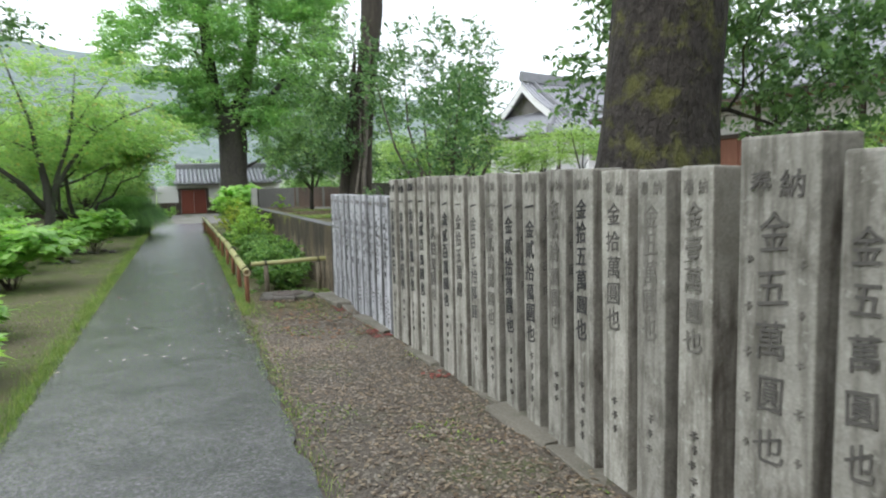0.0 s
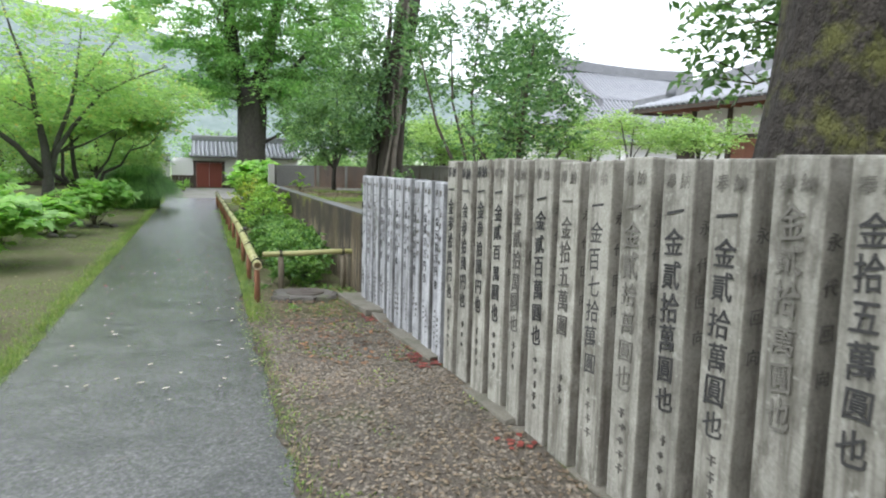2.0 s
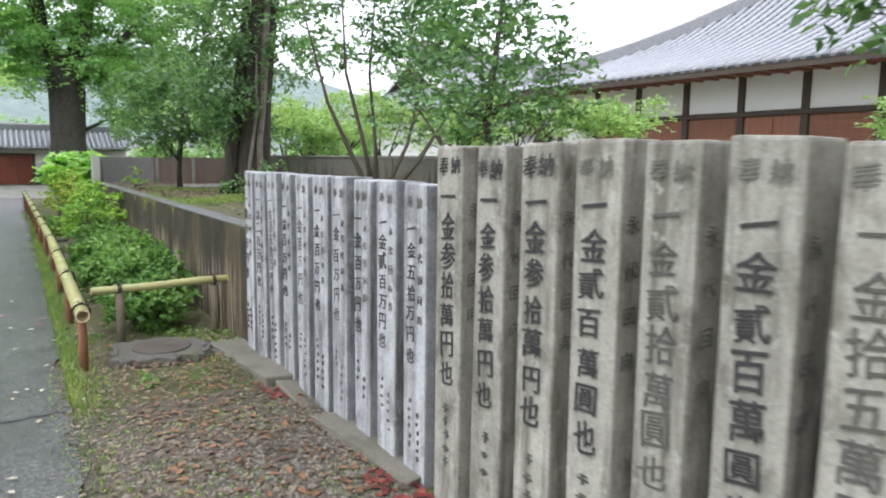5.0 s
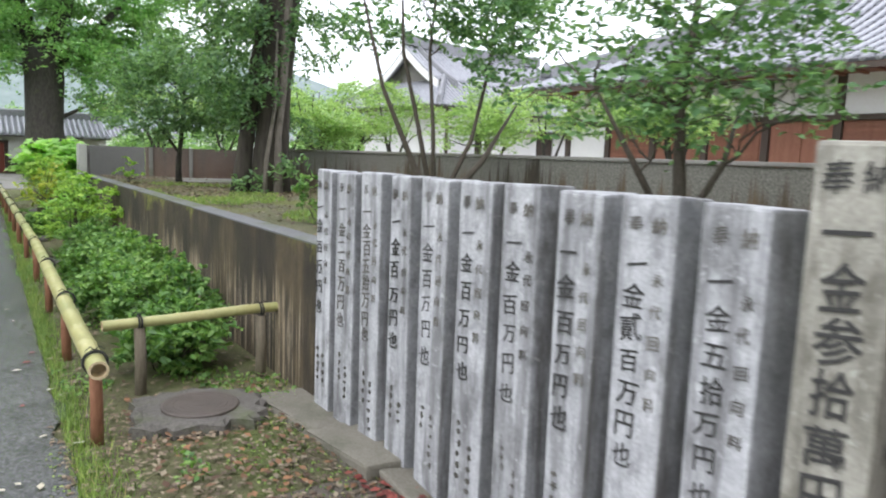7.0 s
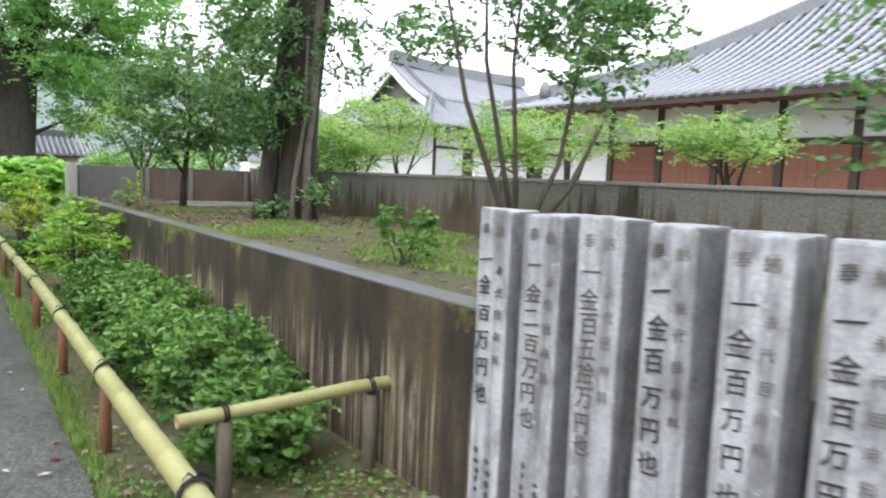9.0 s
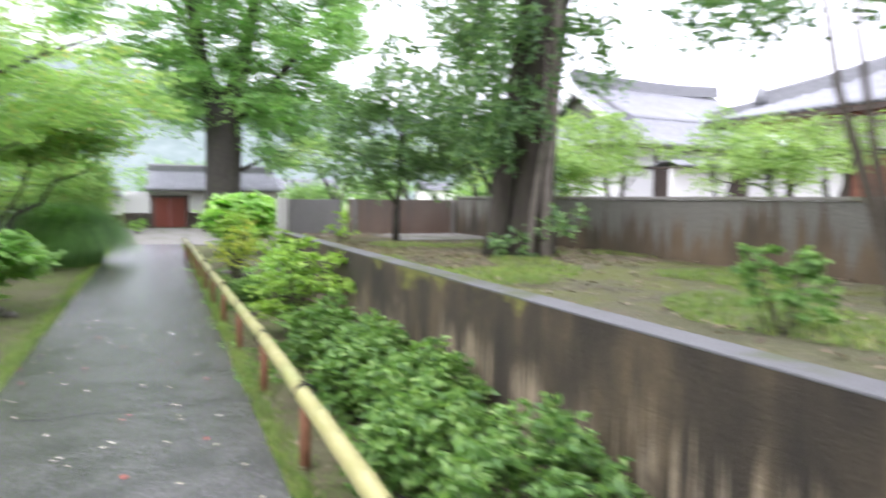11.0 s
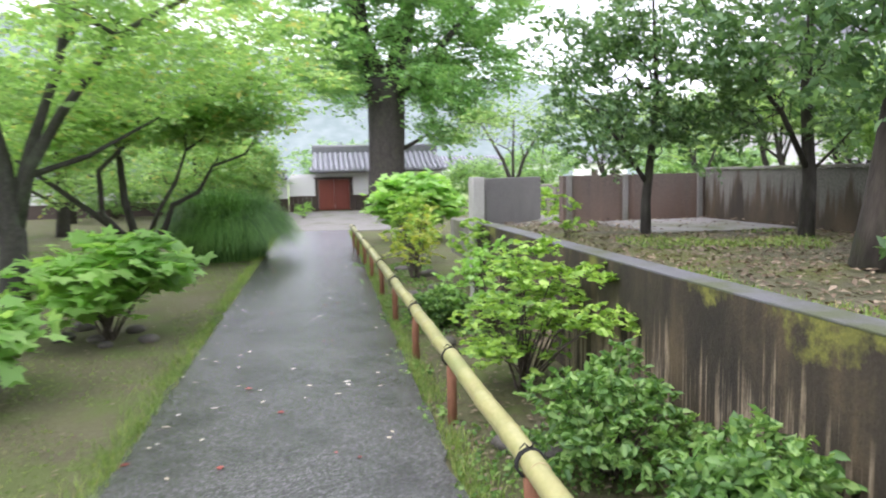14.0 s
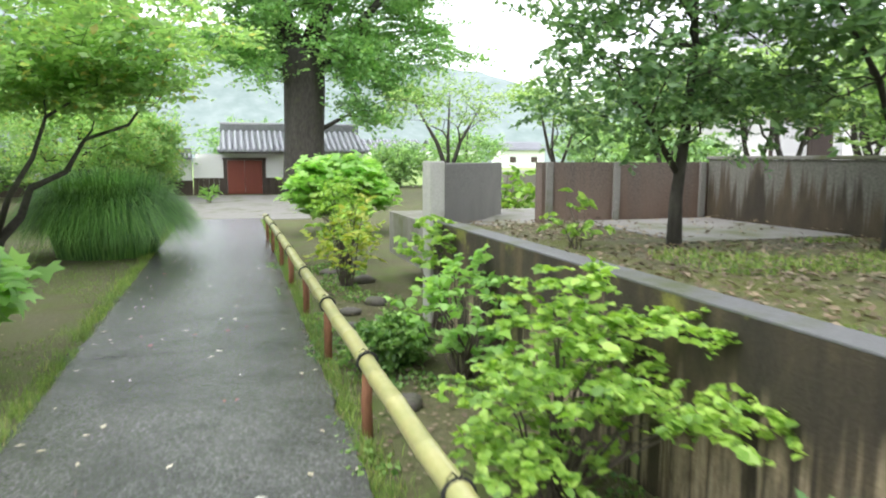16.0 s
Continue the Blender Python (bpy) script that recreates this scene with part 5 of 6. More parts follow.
for k in range(92):
    z = 5.2 + 11.9 * (k + rg.random()) / 92
    reach = 5.9 * min(1.0, 0.55 + 0.1 * (z - 5.2)) * (1.0 if z < 11 else 1.0 - 0.085 * (z - 11))
    a, d = k * 2.4 + rg.uniform(-0.4, 0.4), reach * rg.uniform(0.45, 1.0)
    x, y = 0.5 + d * math.cos(a) * 1.12, d * math.sin(a) * 0.8
    y = min(y, 1.4 + 0.2 * (y - 1.4)) if y > 1.4 else y
    if abs(x - 0.1) < 1.1 and y < 0.3 and z < 7.6:
        continue
    sprays.append((x, y, z - 0.12 * d, rg.uniform(1.0, 1.7), rg.uniform(1.0, 1.5), rg.uniform(0.3, 0.6)))
tree("ginkgo_tree", (3.05, 40, 0), "great ginkgo with a thick dark trunk and layered bright green foliage",
     [([(0, 0, -0.2), (0, 0, 0.6), (-0.02, 0, 2.2), (0.05, 0, 4.2), (0.0, 0, 5.4)], [0.95, 0.76, 0.7, 0.72, 0.75]),
      ([(0, 0, 4.6), (-0.9, 0.1, 7.2), (-1.2, 0, 11), (-1.0, 0, 17)], [0.5, 0.36, 0.26, 0.1]),
      ([(0, 0, 4.6), (0.8, -0.1, 7.0), (1.5, 0, 10.5), (1.7, 0, 16)], [0.45, 0.33, 0.24, 0.08]),
      ([(0.1, 0, 4.4), (1.9, -0.3, 6.2), (3.6, -0.4, 8.2)], [0.26, 0.18, 0.07])],
     sprays, L_GINKGO, M_BARK, 1750, 76, 0.38, 0.145, 11, n_limbs=70, limb_r=0.12, tips_share=0.25, squash=0.42, flat=0.6, narrow=0.9, shell=0.1, twig_r=0.015, droop=0.3)
CH = "spreading cherry tree with dark forked limbs and light green leaves"
tree("cherry_tree", (-2.9, 19.2, 0), CH,
     [([(0, 0, -0.1), (0.0, 0, 0.4), (0.02, 0, 1.0), (-0.02, 0, 1.7), (-0.18, 0.05, 2.5), (-0.28, 0.1, 3.2), (-0.6, 0.1, 4.2), (-0.8, 0.1, 5.0)], [0.18, 0.14, 0.125, 0.09, 0.06, 0.045, 0.025, 0.01]),
      ([(0.03, 0, 1.0), (0.2, 0.03, 1.65), (0.55, 0, 2.2), (1.15, -0.1, 2.95), (1.8, -0.15, 3.3), (2.5, -0.2, 3.6)], [0.09, 0.06, 0.05, 0.038, 0.026, 0.01]),
      ([(0.02, 0, 1.1), (0.22, 0.1, 1.9), (0.5, 0.2, 2.7), (0.62, 0.2, 3.3), (0.75, 0.2, 4.4)], [0.08, 0.055, 0.045, 0.034, 0.012]),
      ([(0.55, 0.2, 2.9), (1.0, 0.3, 3.6), (1.5, 0.3, 4.3)], [0.035, 0.026, 0.01]),
      ([(0.2, 0.05, 1.6), (0.7, 0.3, 1.8), (1.4, 0.4, 2.2)], [0.035, 0.026, 0.01]),
      ([(0.0, 0, 1.0), (-0.5, -0.2, 1.7), (-1.3, -0.4, 2.4), (-2.4, -0.4, 3.0)], [0.08, 0.06, 0.045, 0.015])],
     [(0.2, 0, 3.5, 2.7, 2.2, 0.5), (-1.6, 0, 2.8, 1.8, 2.0, 0.7), (1.9, -0.2, 3.0, 1.5, 1.4, 0.4), (0.7, 0.2, 2.45, 1.5, 1.4, 0.3), (0.4, 0, 4.5, 2.3, 1.8, 0.45)],
     L_CHERRY, M_BARK_CHERRY, 380, 40, 0.19, 0.1, 21, n_limbs=36, limb_r=0.03, squash=0.2, flat=0.68, narrow=0.5, shell=0.2, twig_r=0.004)
tree("cherry_tree", (-2.9, 24.3, 0), CH,
     [([(0, 0, -0.1), (0.15, 0, 0.4), (0.45, -0.1, 0.72), (0.6, -0.15, 1.1), (1.05, -0.2, 1.32), (1.3, -0.2, 1.75), (1.85, -0.2, 1.95), (2.3, -0.1, 2.6)], [0.11, 0.075, 0.055, 0.046, 0.036, 0.028, 0.02, 0.01]),
      ([(0, 0, 0.3), (-0.2, 0, 1.2), (-0.3, 0.1, 2.6), (0, 0.1, 4.2)], [0.08, 0.065, 0.045, 0.012]),
      ([(0, 0, 0.4), (-0.9, -0.2, 1.2), (-2.0, -0.2, 2.1)], [0.07, 0.05, 0.02]),
      ([(0.1, 0, 0.4), (0.45, -0.6, 1.0), (0.8, -0.8, 1.5), (1.0, -0.9, 2.0), (1.6, -0.9, 2.4)], [0.05, 0.036, 0.03, 0.022, 0.008]),
      ([(0, 0, 0.3), (-0.4, -0.6, 1.0), (-0.35, -0.8, 1.7), (0.2, -0.9, 2.2), (0.5, -0.9, 2.9)], [0.07, 0.05, 0.04, 0.03, 0.012])],
     [(0.4, 0, 3.3, 3.0, 2.6, 1.1), (1.6, 0, 2.75, 1.4, 1.8, 0.65), (1.3, -0.5, 2.5, 1.2, 1.1, 0.3), (0.2, -1.0, 2.5, 1.6, 1.2, 0.35), (-1.8, 0, 2.6, 2.0, 2.2, 1.1)],
     L_CHERRY, M_BARK_CHERRY, 660, 48, 0.23, 0.12, 22, n_limbs=40, limb_r=0.045, squash=0.2, flat=0.66, narrow=0.5, shell=0.3, twig_r=0.005)
tree("camellia_tree", (3.24, 17.85, 0.88), "small evergreen tree with one dark slim trunk on the terrace",
     [([(0, 0, -0.1), (0, 0, 0.35), (0.04, 0, 0.7), (0.1, 0, 1.4), (0.05, 0, 2.3)], [0.06, 0.046, 0.038, 0.026, 0.01]), ([(0.02, 0, 0.5), (-0.2, 0, 0.8), (-0.5, 0, 1.2)], [0.026, 0.02, 0.008])],
     [(0.0, 0, 1.35, 1.05, 1.0, 0.6), (0.1, 0, 1.95, 0.8, 0.75, 0.5), (-0.5, 0, 0.95, 0.65, 0.6, 0.35), (0.5, 0, 1.0, 0.6, 0.6, 0.3), (-0.65, 0, 1.75, 0.55, 0.55, 0.4)],
     L_CAMELLIA, M_BARK, 280, 40, 0.1, 0.068, 31, n_limbs=22, limb_r=0.02, squash=0.6, flat=0.45, narrow=0.5, twig_r=0.004, shell=0.2)
old = tree("old_tree", (3.75, 15.25, 0.88), "tall old tree with leaning pale trunks wrapped in climbing leaves",
     [([(0.24, 0.05, -0.15), (0.24, 0.05, 0.4), (0.27, 0.05, 1.4), (0.36, 0.05, 2.6), (0.55, 0.1, 4.4), (0.75, 0.1, 8.5), (0.9, 0.1, 13)], [0.25, 0.18, 0.16, 0.17, 0.24, 0.22, 0.12]),
      ([(0.0, -0.12, -0.15), (0.02, -0.12, 0.4), (0.1, -0.12, 1.4), (0.2, -0.08, 2.8), (0.4, 0, 4.2)], [0.26, 0.18, 0.16, 0.14, 0.1]),
      ([(-0.3, 0.0, -0.15), (-0.26, 0.0, 0.4), (-0.16, 0, 1.2), (0.0, 0, 2.4), (0.1, 0, 3.6)], [0.18, 0.12, 0.1, 0.08, 0.03])],
     [(-0.35, -0.1, 2.3, 0.7, 0.6, 1.2), (-0.4, -0.2, 3.6, 1.0, 0.7, 0.9), (-0.6, -0.1, 1.9, 0.7, 0.6, 0.9), (-0.3, -0.25, 0.22, 0.28, 0.2, 0.1), (0.6, 0, 12.5, 2.5, 2.5, 1.6), (0.5, -0.1, 2.9, 0.45, 0.4, 0.9), (-0.9, 0.2, 2.6, 0.6, 0.6, 1.0), (-0.15, -0.35, 2.6, 0.3, 0.12, 0.6), (0.0, -0.38, 1.9, 0.3, 0.1, 0.7), (-0.5, -0.15, 1.3, 0.35, 0.3, 0.6), (0.3, -0.3, 3.2, 0.35, 0.15, 0.5), (0.2, -0.45, 0.42, 0.22, 0.15, 0.12), (0.75, -0.2, 2.2, 0.35, 0.3, 0.5), (0.9, 0.1, 3.4, 0.6, 0.5, 0.5)],
     L_CAMELLIA, M_BARK_GREY, 560, 32, 0.13, 0.085, 32, n_limbs=24, limb_r=0.02, squash=0.8, flat=0.4, narrow=0.5, twig_r=0.004, shell=0.2)
bm = bmesh.new()
tube(bm, [(0.1, -0.34, -0.15), (0.13, -0.3, 0.3), (0.12, -0.29, 0.8), (0.2, -0.27, 1.5), (0.27, -0.2, 2.5), (0.42, -0.1, 3.8)], [0.1, 0.062, 0.052, 0.058, 0.05, 0.035], 10, 0.6)
tube(bm, [(-0.12, -0.42, -0.15), (-0.06, -0.36, 0.5), (0.06, -0.34, 1.2), (0.1, -0.3, 2.2)], [0.035, 0.028, 0.024, 0.015], 7, 0.3)
part("pale_stem", bm, M_BARK_PALE, old, "pale flaking stem leaning on the trunk", smooth=True)
tree("evergreen_tree", (4.4, 17.1, 0.88), "leafy dark evergreen with one slim trunk behind the old tree",
     [([(0, 0, -0.1), (0.02, 0, 0.5), (-0.05, 0, 1.3), (0.0, 0, 2.6)], [0.075, 0.06, 0.045, 0.015]), ([(0, 0, 0.6), (-0.35, -0.1, 1.1), (-0.8, -0.2, 1.5)], [0.03, 0.022, 0.008])],
     [(-0.3, -0.1, 1.25, 0.85, 0.8, 0.45), (-0.2, -0.1, 2.0, 0.95, 0.85, 0.6), (0.0, 0, 2.9, 0.8, 0.8, 0.6), (-0.85, -0.2, 1.6, 0.5, 0.5, 0.45), (0.35, -0.1, 1.0, 0.5, 0.5, 0.35)],
     L_CAMELLIA, M_BARK, 205, 32, 0.13, 0.088, 33, n_limbs=20, limb_r=0.02, squash=0.6, flat=0.45, narrow=0.5, twig_r=0.004, shell=0.2)
MS = "slender multi-stemmed evergreen tree with sparse dark leaves on the terrace"
tree("shrub_tree", (4.15, 11.4, 0.86), MS,
     [([(0, 0, -0.1), (-0.03, 0, 0.1), (-0.3, 0, 0.62), (-0.62, 0, 1.25), (-0.95, 0, 2.4)], [0.085, 0.05, 0.03, 0.02, 0.006]),
      ([(0, 0, 0.04), (0.02, 0.1, 0.9), (-0.05, 0.1, 1.6), (0.05, 0.1, 2.9)], [0.03, 0.021, 0.016, 0.006]),
      ([(0, 0, 0.04), (0.35, -0.1, 0.8), (0.6, 0, 1.5), (0.8, 0.1, 2.4)], [0.03, 0.021, 0.016, 0.006]),
      ([(0, 0, 0.04), (0.5, -0.1, 0.6), (1.0, 0, 1.2)], [0.04, 0.03, 0.01]),
      ([(0, 0, 0.04), (-0.15, 0.1, 0.9), (-0.35, 0.1, 1.6), (-0.4, 0.1, 2.5)], [0.032, 0.023, 0.017, 0.007])],
     [(0.4, 0, 2.1, 0.75, 0.7, 0.6), (0.3, 0, 2.9, 1.0, 0.8, 0.6), (-0.8, 0, 2.4, 0.5, 0.5, 0.4), (0.35, -0.65, 1.75, 0.5, 0.45, 0.6), (0.85, -0.3, 2.3, 0.6, 0.5, 0.5), (-0.2, 1.2, 2.0, 0.5, 0.5, 0.22)],
     L_EVERGREEN, M_TWIG, 270, 32, 0.12, 0.072, 41, n_limbs=25, limb_r=0.02, squash=0.7, flat=0.45, narrow=0.5, twig_r=0.004, shell=0.2)
tree("shrub_tree", (3.15, 7.75, 0.84), MS,
     [([(0, 0, -0.1), (0, 0, 0.45), (-0.05, 0, 0.9), (0.02, 0, 1.4), (0.08, 0, 1.9)], [0.045, 0.032, 0.025, 0.018, 0.008]),
      ([(0, 0, 0.25), (-0.25, 0.05, 0.6), (-0.5, 0.1, 0.95)], [0.022, 0.016, 0.007]), ([(0, 0, 0.3), (0.25, -0.05, 0.65), (0.5, 0.05, 0.95)], [0.022, 0.016, 0.007])],
     [(-0.1, 0, 0.98, 0.72, 0.72, 0.22), (0.05, 0, 1.35, 0.66, 0.66, 0.22), (0.0, 0, 1.75, 0.5, 0.5, 0.25)],
     L_EVERGREEN, M_TWIG, 190, 24, 0.11, 0.056, 42, n_limbs=25, limb_r=0.016, squash=0.4, flat=0.55, narrow=0.5, twig_r=0.004, shell=0.15)
tree("great_tree", (3.6, 4.6, 0.8), "massive old tree trunk patched with moss and lichen behind the posts",
     [([(0, 0, -0.2), (0, 0, 0.5), (0.02, 0, 1.2), (0.12, 0, 2.6), (0.25, 0, 5), (0.3, 0, 8)], [0.64, 0.5, 0.45, 0.42, 0.39, 0.36])],
     [(-0.02, 0.85, 1.85, 0.3, 0.45, 0.6), (-0.1, 0.6, 2.6, 0.4, 0.5, 0.35), (1.75, 0.7, 1.8, 1.2, 1.1, 0.75), (0.5, 0, 8, 3.0, 3.0, 1.4), (2.7, 0.2, 1.75, 1.2, 1.0, 0.75), (1.6, 1.2, 2.7, 1.3, 1.2, 0.7), (2.9, -0.9, 2.2, 1.0, 1.0, 0.8)],
     L_CAMELLIA, M_BARK_MOSS, 800, 40, 0.14, 0.085, 43, n_limbs=24, limb_r=0.04, squash=0.6, flat=0.4, narrow=0.5, twig_r=0.005)
MP = "young light green maple behind the boundary wall"
for k, (x, y, h, r) in enumerate(((9.2, 21.0, 2.3, 1.5), (11.0, 17.2, 2.0, 1.4), (7.8, 24.6, 2.2, 1.5), (9.4, 12.6, 1.5, 0.9), (12.0, 9.0, 1.6, 1.0), (7.6, 20.2, 1.6, 1.1), (8.8, 16.4, 1.5, 1.1), (6.6, 26.5, 2.3, 1.5), (6.4, 19.0, 1.35, 0.8), (6.9, 20.7, 2.0, 1.2), (7.7, 22.2, 2.2, 1.4), (11.6, 20.4, 2.3, 1.5))):
    rg = random.Random(400 + k)
    lobes = [(rg.uniform(-0.7, 0.7) * r, rg.uniform(-0.7, 0.7) * r, h * rg.uniform(0.62, 1.0), r * rg.uniform(0.35, 0.6), r * rg.uniform(0.35, 0.6), rg.uniform(0.15, 0.34)) for q in range(8)]
    tree("maple_tree", (x, y, 0.84), MP,
         [([(0, 0, -0.1), (0.05, 0, 0.35), (-0.15, 0, 0.8), (-0.35 * r, 0, h)], [0.06, 0.045, 0.035, 0.01]),
          ([(0.04, 0, 0.3), (0.25, 0.05, 0.8), (0.5 * r, 0, h * 0.95)], [0.04, 0.03, 0.01]), ([(0.04, 0, 0.3), (0.0, 0.2, 0.9), (0.1 * r, 0.3, h)], [0.035, 0.028, 0.01])],
         lobes, L_MAPLE, M_BARK, 120, 34, 0.16, 0.078, 51 + k, n_limbs=18, limb_r=0.02, squash=0.34, flat=0.65, narrow=0.6, group="maples", twig_r=0.004, shell=0.1)
tree("bare_limbed_tree", (5.6, 30.5, 0), "open vase-shaped tree with thin dark limbs beyond the wall",
     [([(0, 0, -0.1), (0, 0, 1.1), (-0.3, 0, 1.9), (-0.9, 0, 2.9)], [0.09, 0.07, 0.05, 0.015]), ([(0, 0, 1.0), (0.3, 0, 1.9), (0.9, 0, 2.9)], [0.06, 0.045, 0.015]), ([(0, 0, 1.0), (0.05, 0.2, 2.0), (0.1, 0.2, 3.2)], [0.05, 0.04, 0.015])],
     [(0, 0, 2.8, 1.9, 1.5, 0.5), (0, 0, 3.2, 1.3, 1.0, 0.35)], L_MAPLE, M_BARK, 130, 22, 0.2, 0.085, 61, n_limbs=36, limb_r=0.03, twig_r=0.006)
# woods behind the garden
for k, (x, y, h, r) in enumerate(((-8.5, 27, 3.6, 2.6), (-7, 33, 4.2, 2.9), (-10.5, 20, 3.8, 2.8), (-4.2, 38.5, 3.4, 2.1), (-13, 31, 5.2, 3.6), (-2.6, 41.2, 2.8, 1.3), (-9, 40, 5.0, 3.3), (-7.5, 14.5, 3.2, 2.4))):
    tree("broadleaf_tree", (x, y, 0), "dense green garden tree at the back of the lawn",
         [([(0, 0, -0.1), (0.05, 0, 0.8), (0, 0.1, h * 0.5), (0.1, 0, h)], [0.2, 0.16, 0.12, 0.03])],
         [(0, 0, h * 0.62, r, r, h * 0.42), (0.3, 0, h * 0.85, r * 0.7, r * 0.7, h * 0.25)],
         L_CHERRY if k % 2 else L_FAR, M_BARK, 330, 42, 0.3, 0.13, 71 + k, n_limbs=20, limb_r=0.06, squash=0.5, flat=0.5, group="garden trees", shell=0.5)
# Unseen trees, added behind the camera to darken the post sides.
for k, (x, y, h, r) in enumerate(((-2.5, -9.5, 8.0, 3.6), (4.0, -8.5, 9.0, 4.0), (9.0, -4.0, 9.0, 4.0), (-9.0, -5.0, 8.0, 3.8))):
    tree("broadleaf_tree", (x, y, 0), "unseen tall tree added to block sky light at the near end",
         [([(0, 0, -0.1), (0.05, 0, 1.6), (0, 0.1, h * 0.5), (0.1, 0, h)], [0.35, 0.3, 0.22, 0.05])],
         [(0, 0, h * 0.6, r, r, h * 0.42)], L_CAMELLIA, M_BARK, 420, 40, 0.45, 0.26, 161 + k, n_limbs=16, limb_r=0.08, group="shade trees", shell=0.5)
tree("overhanging_tree", (-6.6, 14.0, 0), "tall dark tree whose branch hangs over the lawn",
     [([(0, 0, -0.1), (0, 0, 2), (0.1, 0, 5), (0.3, 0, 8)], [0.25, 0.2, 0.16, 0.06])],
     [(2.2, 0, 5.6, 1.5, 1.5, 0.7), (4.0, 0, 4.4, 0.5, 0.8, 0.4), (3.2, 0, 5.0, 0.8, 0.8, 0.4), (0.3, 0, 6.6, 2.2, 2.2, 1.2)], L_CAMELLIA, M_BARK, 200, 34, 0.25, 0.12, 91, n_limbs=14, limb_r=0.06)

# ---- shrubs and beds ----
BIG = "big-leaved soft green shrub with bare lower stems beside the path"
for k, (x, y, r, h) in enumerate(((-2.45, 12.3, 0.85, 0.95), (-3.2, 14.8, 0.95, 1.0), (-1.9, 18.7, 0.78, 1.0), (-2.4, 16.75, 0.5, 0.66), (-2.3, 8.3, 0.55, 0.42), (-1.85, 6.3, 0.35, 0.4), (-4.2, 11.0, 1.0, 1.0), (-5.0, 16.5, 1.2, 1.2), (-5.2, 22.0, 1.3, 1.2))):
    shrub("hibiscus_bush", (x, y, 0), BIG, [(0, 0, h * 0.72, r, r, h * 0.14), (-0.15 * r, 0.1, h * 0.55, r * 0.9, r * 0.9, h * 0.12), (0.1 * r, 0, h * 0.9, r * 0.65, r * 0.65, h * 0.13), (-0.2 * r, -0.2 * r, h * 0.4, r * 0.6, r * 0.6, h * 0.12)], L_BROAD, 150, 7, 0.1, 0.19, 101 + k, group="big-leaved bushes", squash=0.35, flat=0.72, narrow=1.0, droop=0.3, stem_r=0.011, lobed=True, tips_share=0.12)
shrub("hibiscus_bush", (2.4, 27.6, 0), BIG, [(0, 0, 0.85, 1.15, 1.0, 0.5), (0, 0, 1.3, 0.85, 0.7, 0.25)], L_BROAD, 240, 9, 0.13, 0.22, 110, group="big-leaved bushes", squash=0.35, flat=0.72, narrow=1.0, droop=0.3, lobed=True)
AZ = "low rounded azalea bush with dense small leaves"
for k, (x, y, r, h) in enumerate(((1.40, 10.35, 0.36, 0.44), (1.52, 11.15, 0.44, 0.58), (1.36, 11.95, 0.40, 0.48), (1.60, 12.6, 0.40, 0.6), (1.36, 13.2, 0.36, 0.5), (1.62, 13.75, 0.34, 0.56), (1.5, 14.75, 0.42, 0.58), (1.28, 18.4, 0.28, 0.36))):
    shrub("azalea_bush", (x, y, 0), AZ, [(0, 0, h * 0.5, r, r, h * 0.46), (0.1, 0.12, h * 0.72, r * 0.5, r * 0.5, h * 0.32), (-0.12, -0.1, h * 0.6, r * 0.55, r * 0.5, h * 0.34)], L_AZALEA, 200, 18, 0.05, 0.058, 121 + k, group="azaleas", squash=0.6, flat=0.5, narrow=0.5, shell=0.7, stem_r=0.006)
PL = "loose pale green large-leaved shrub below the wall"
shrub("pale_shrub", (1.5, 16.2, 0), PL, [(-0.1, 0, 0.3, 0.42, 0.4, 0.07), (0.05, 0.1, 0.5, 0.5, 0.5, 0.07), (-0.05, -0.15, 0.66, 0.42, 0.45, 0.06), (0.1, 0, 0.84, 0.4, 0.45, 0.06), (0.05, 0.1, 1.0, 0.25, 0.28, 0.05), (0.42, -0.2, 0.86, 0.3, 0.4, 0.05), (0.38, 0.1, 0.68, 0.25, 0.3, 0.06), (0.3, -0.55, 0.62, 0.3, 0.35, 0.06), (-0.35, -0.3, 0.42, 0.2, 0.25, 0.05)], L_LIGHT, 250, 16, 0.058, 0.05, 131, group="pale shrubs", squash=0.12, flat=0.7, narrow=0.75, shell=0.1, stem_r=0.009, tips_share=0.1)
shrub("pale_shrub", (1.72, 18.0, 0), PL, [(0, 0, 0.5, 0.42, 0.5, 0.35)], L_BROAD, 90, 10, 0.075, 0.08, 132, group="pale shrubs", squash=0.4, flat=0.65, narrow=0.7)
shrub("pale_shrub", (1.9, 19.3, 0), PL, [(0, 0, 0.75, 0.3, 0.4, 0.3)], L_LIGHT, 50, 9, 0.075, 0.075, 137, group="pale shrubs", squash=0.4, flat=0.65, narrow=0.7)
shrub("nandina", (1.5, 21.6, 0), "yellowing nandina with fine leaves on upright stems", [(0, 0, 0.5, 0.4, 0.5, 0.36), (0.1, 0.1, 0.9, 0.28, 0.3, 0.2), (0.25, -0.35, 0.6, 0.25, 0.3, 0.2)], L_YELLOW, 75, 11, 0.1, 0.085, 133, squash=0.4, shell=0.1, flat=0.65)
shrub("nandina", (1.75, 23.4, 0), "green nandina with fine leaves on upright stems", [(0, 0, 0.6, 0.5, 0.8, 0.4), (0, 0.5, 0.9, 0.4, 0.5, 0.3)], L_LIGHT, 130, 12, 0.1, 0.1, 134, squash=0.4, shell=0.1, flat=0.65)
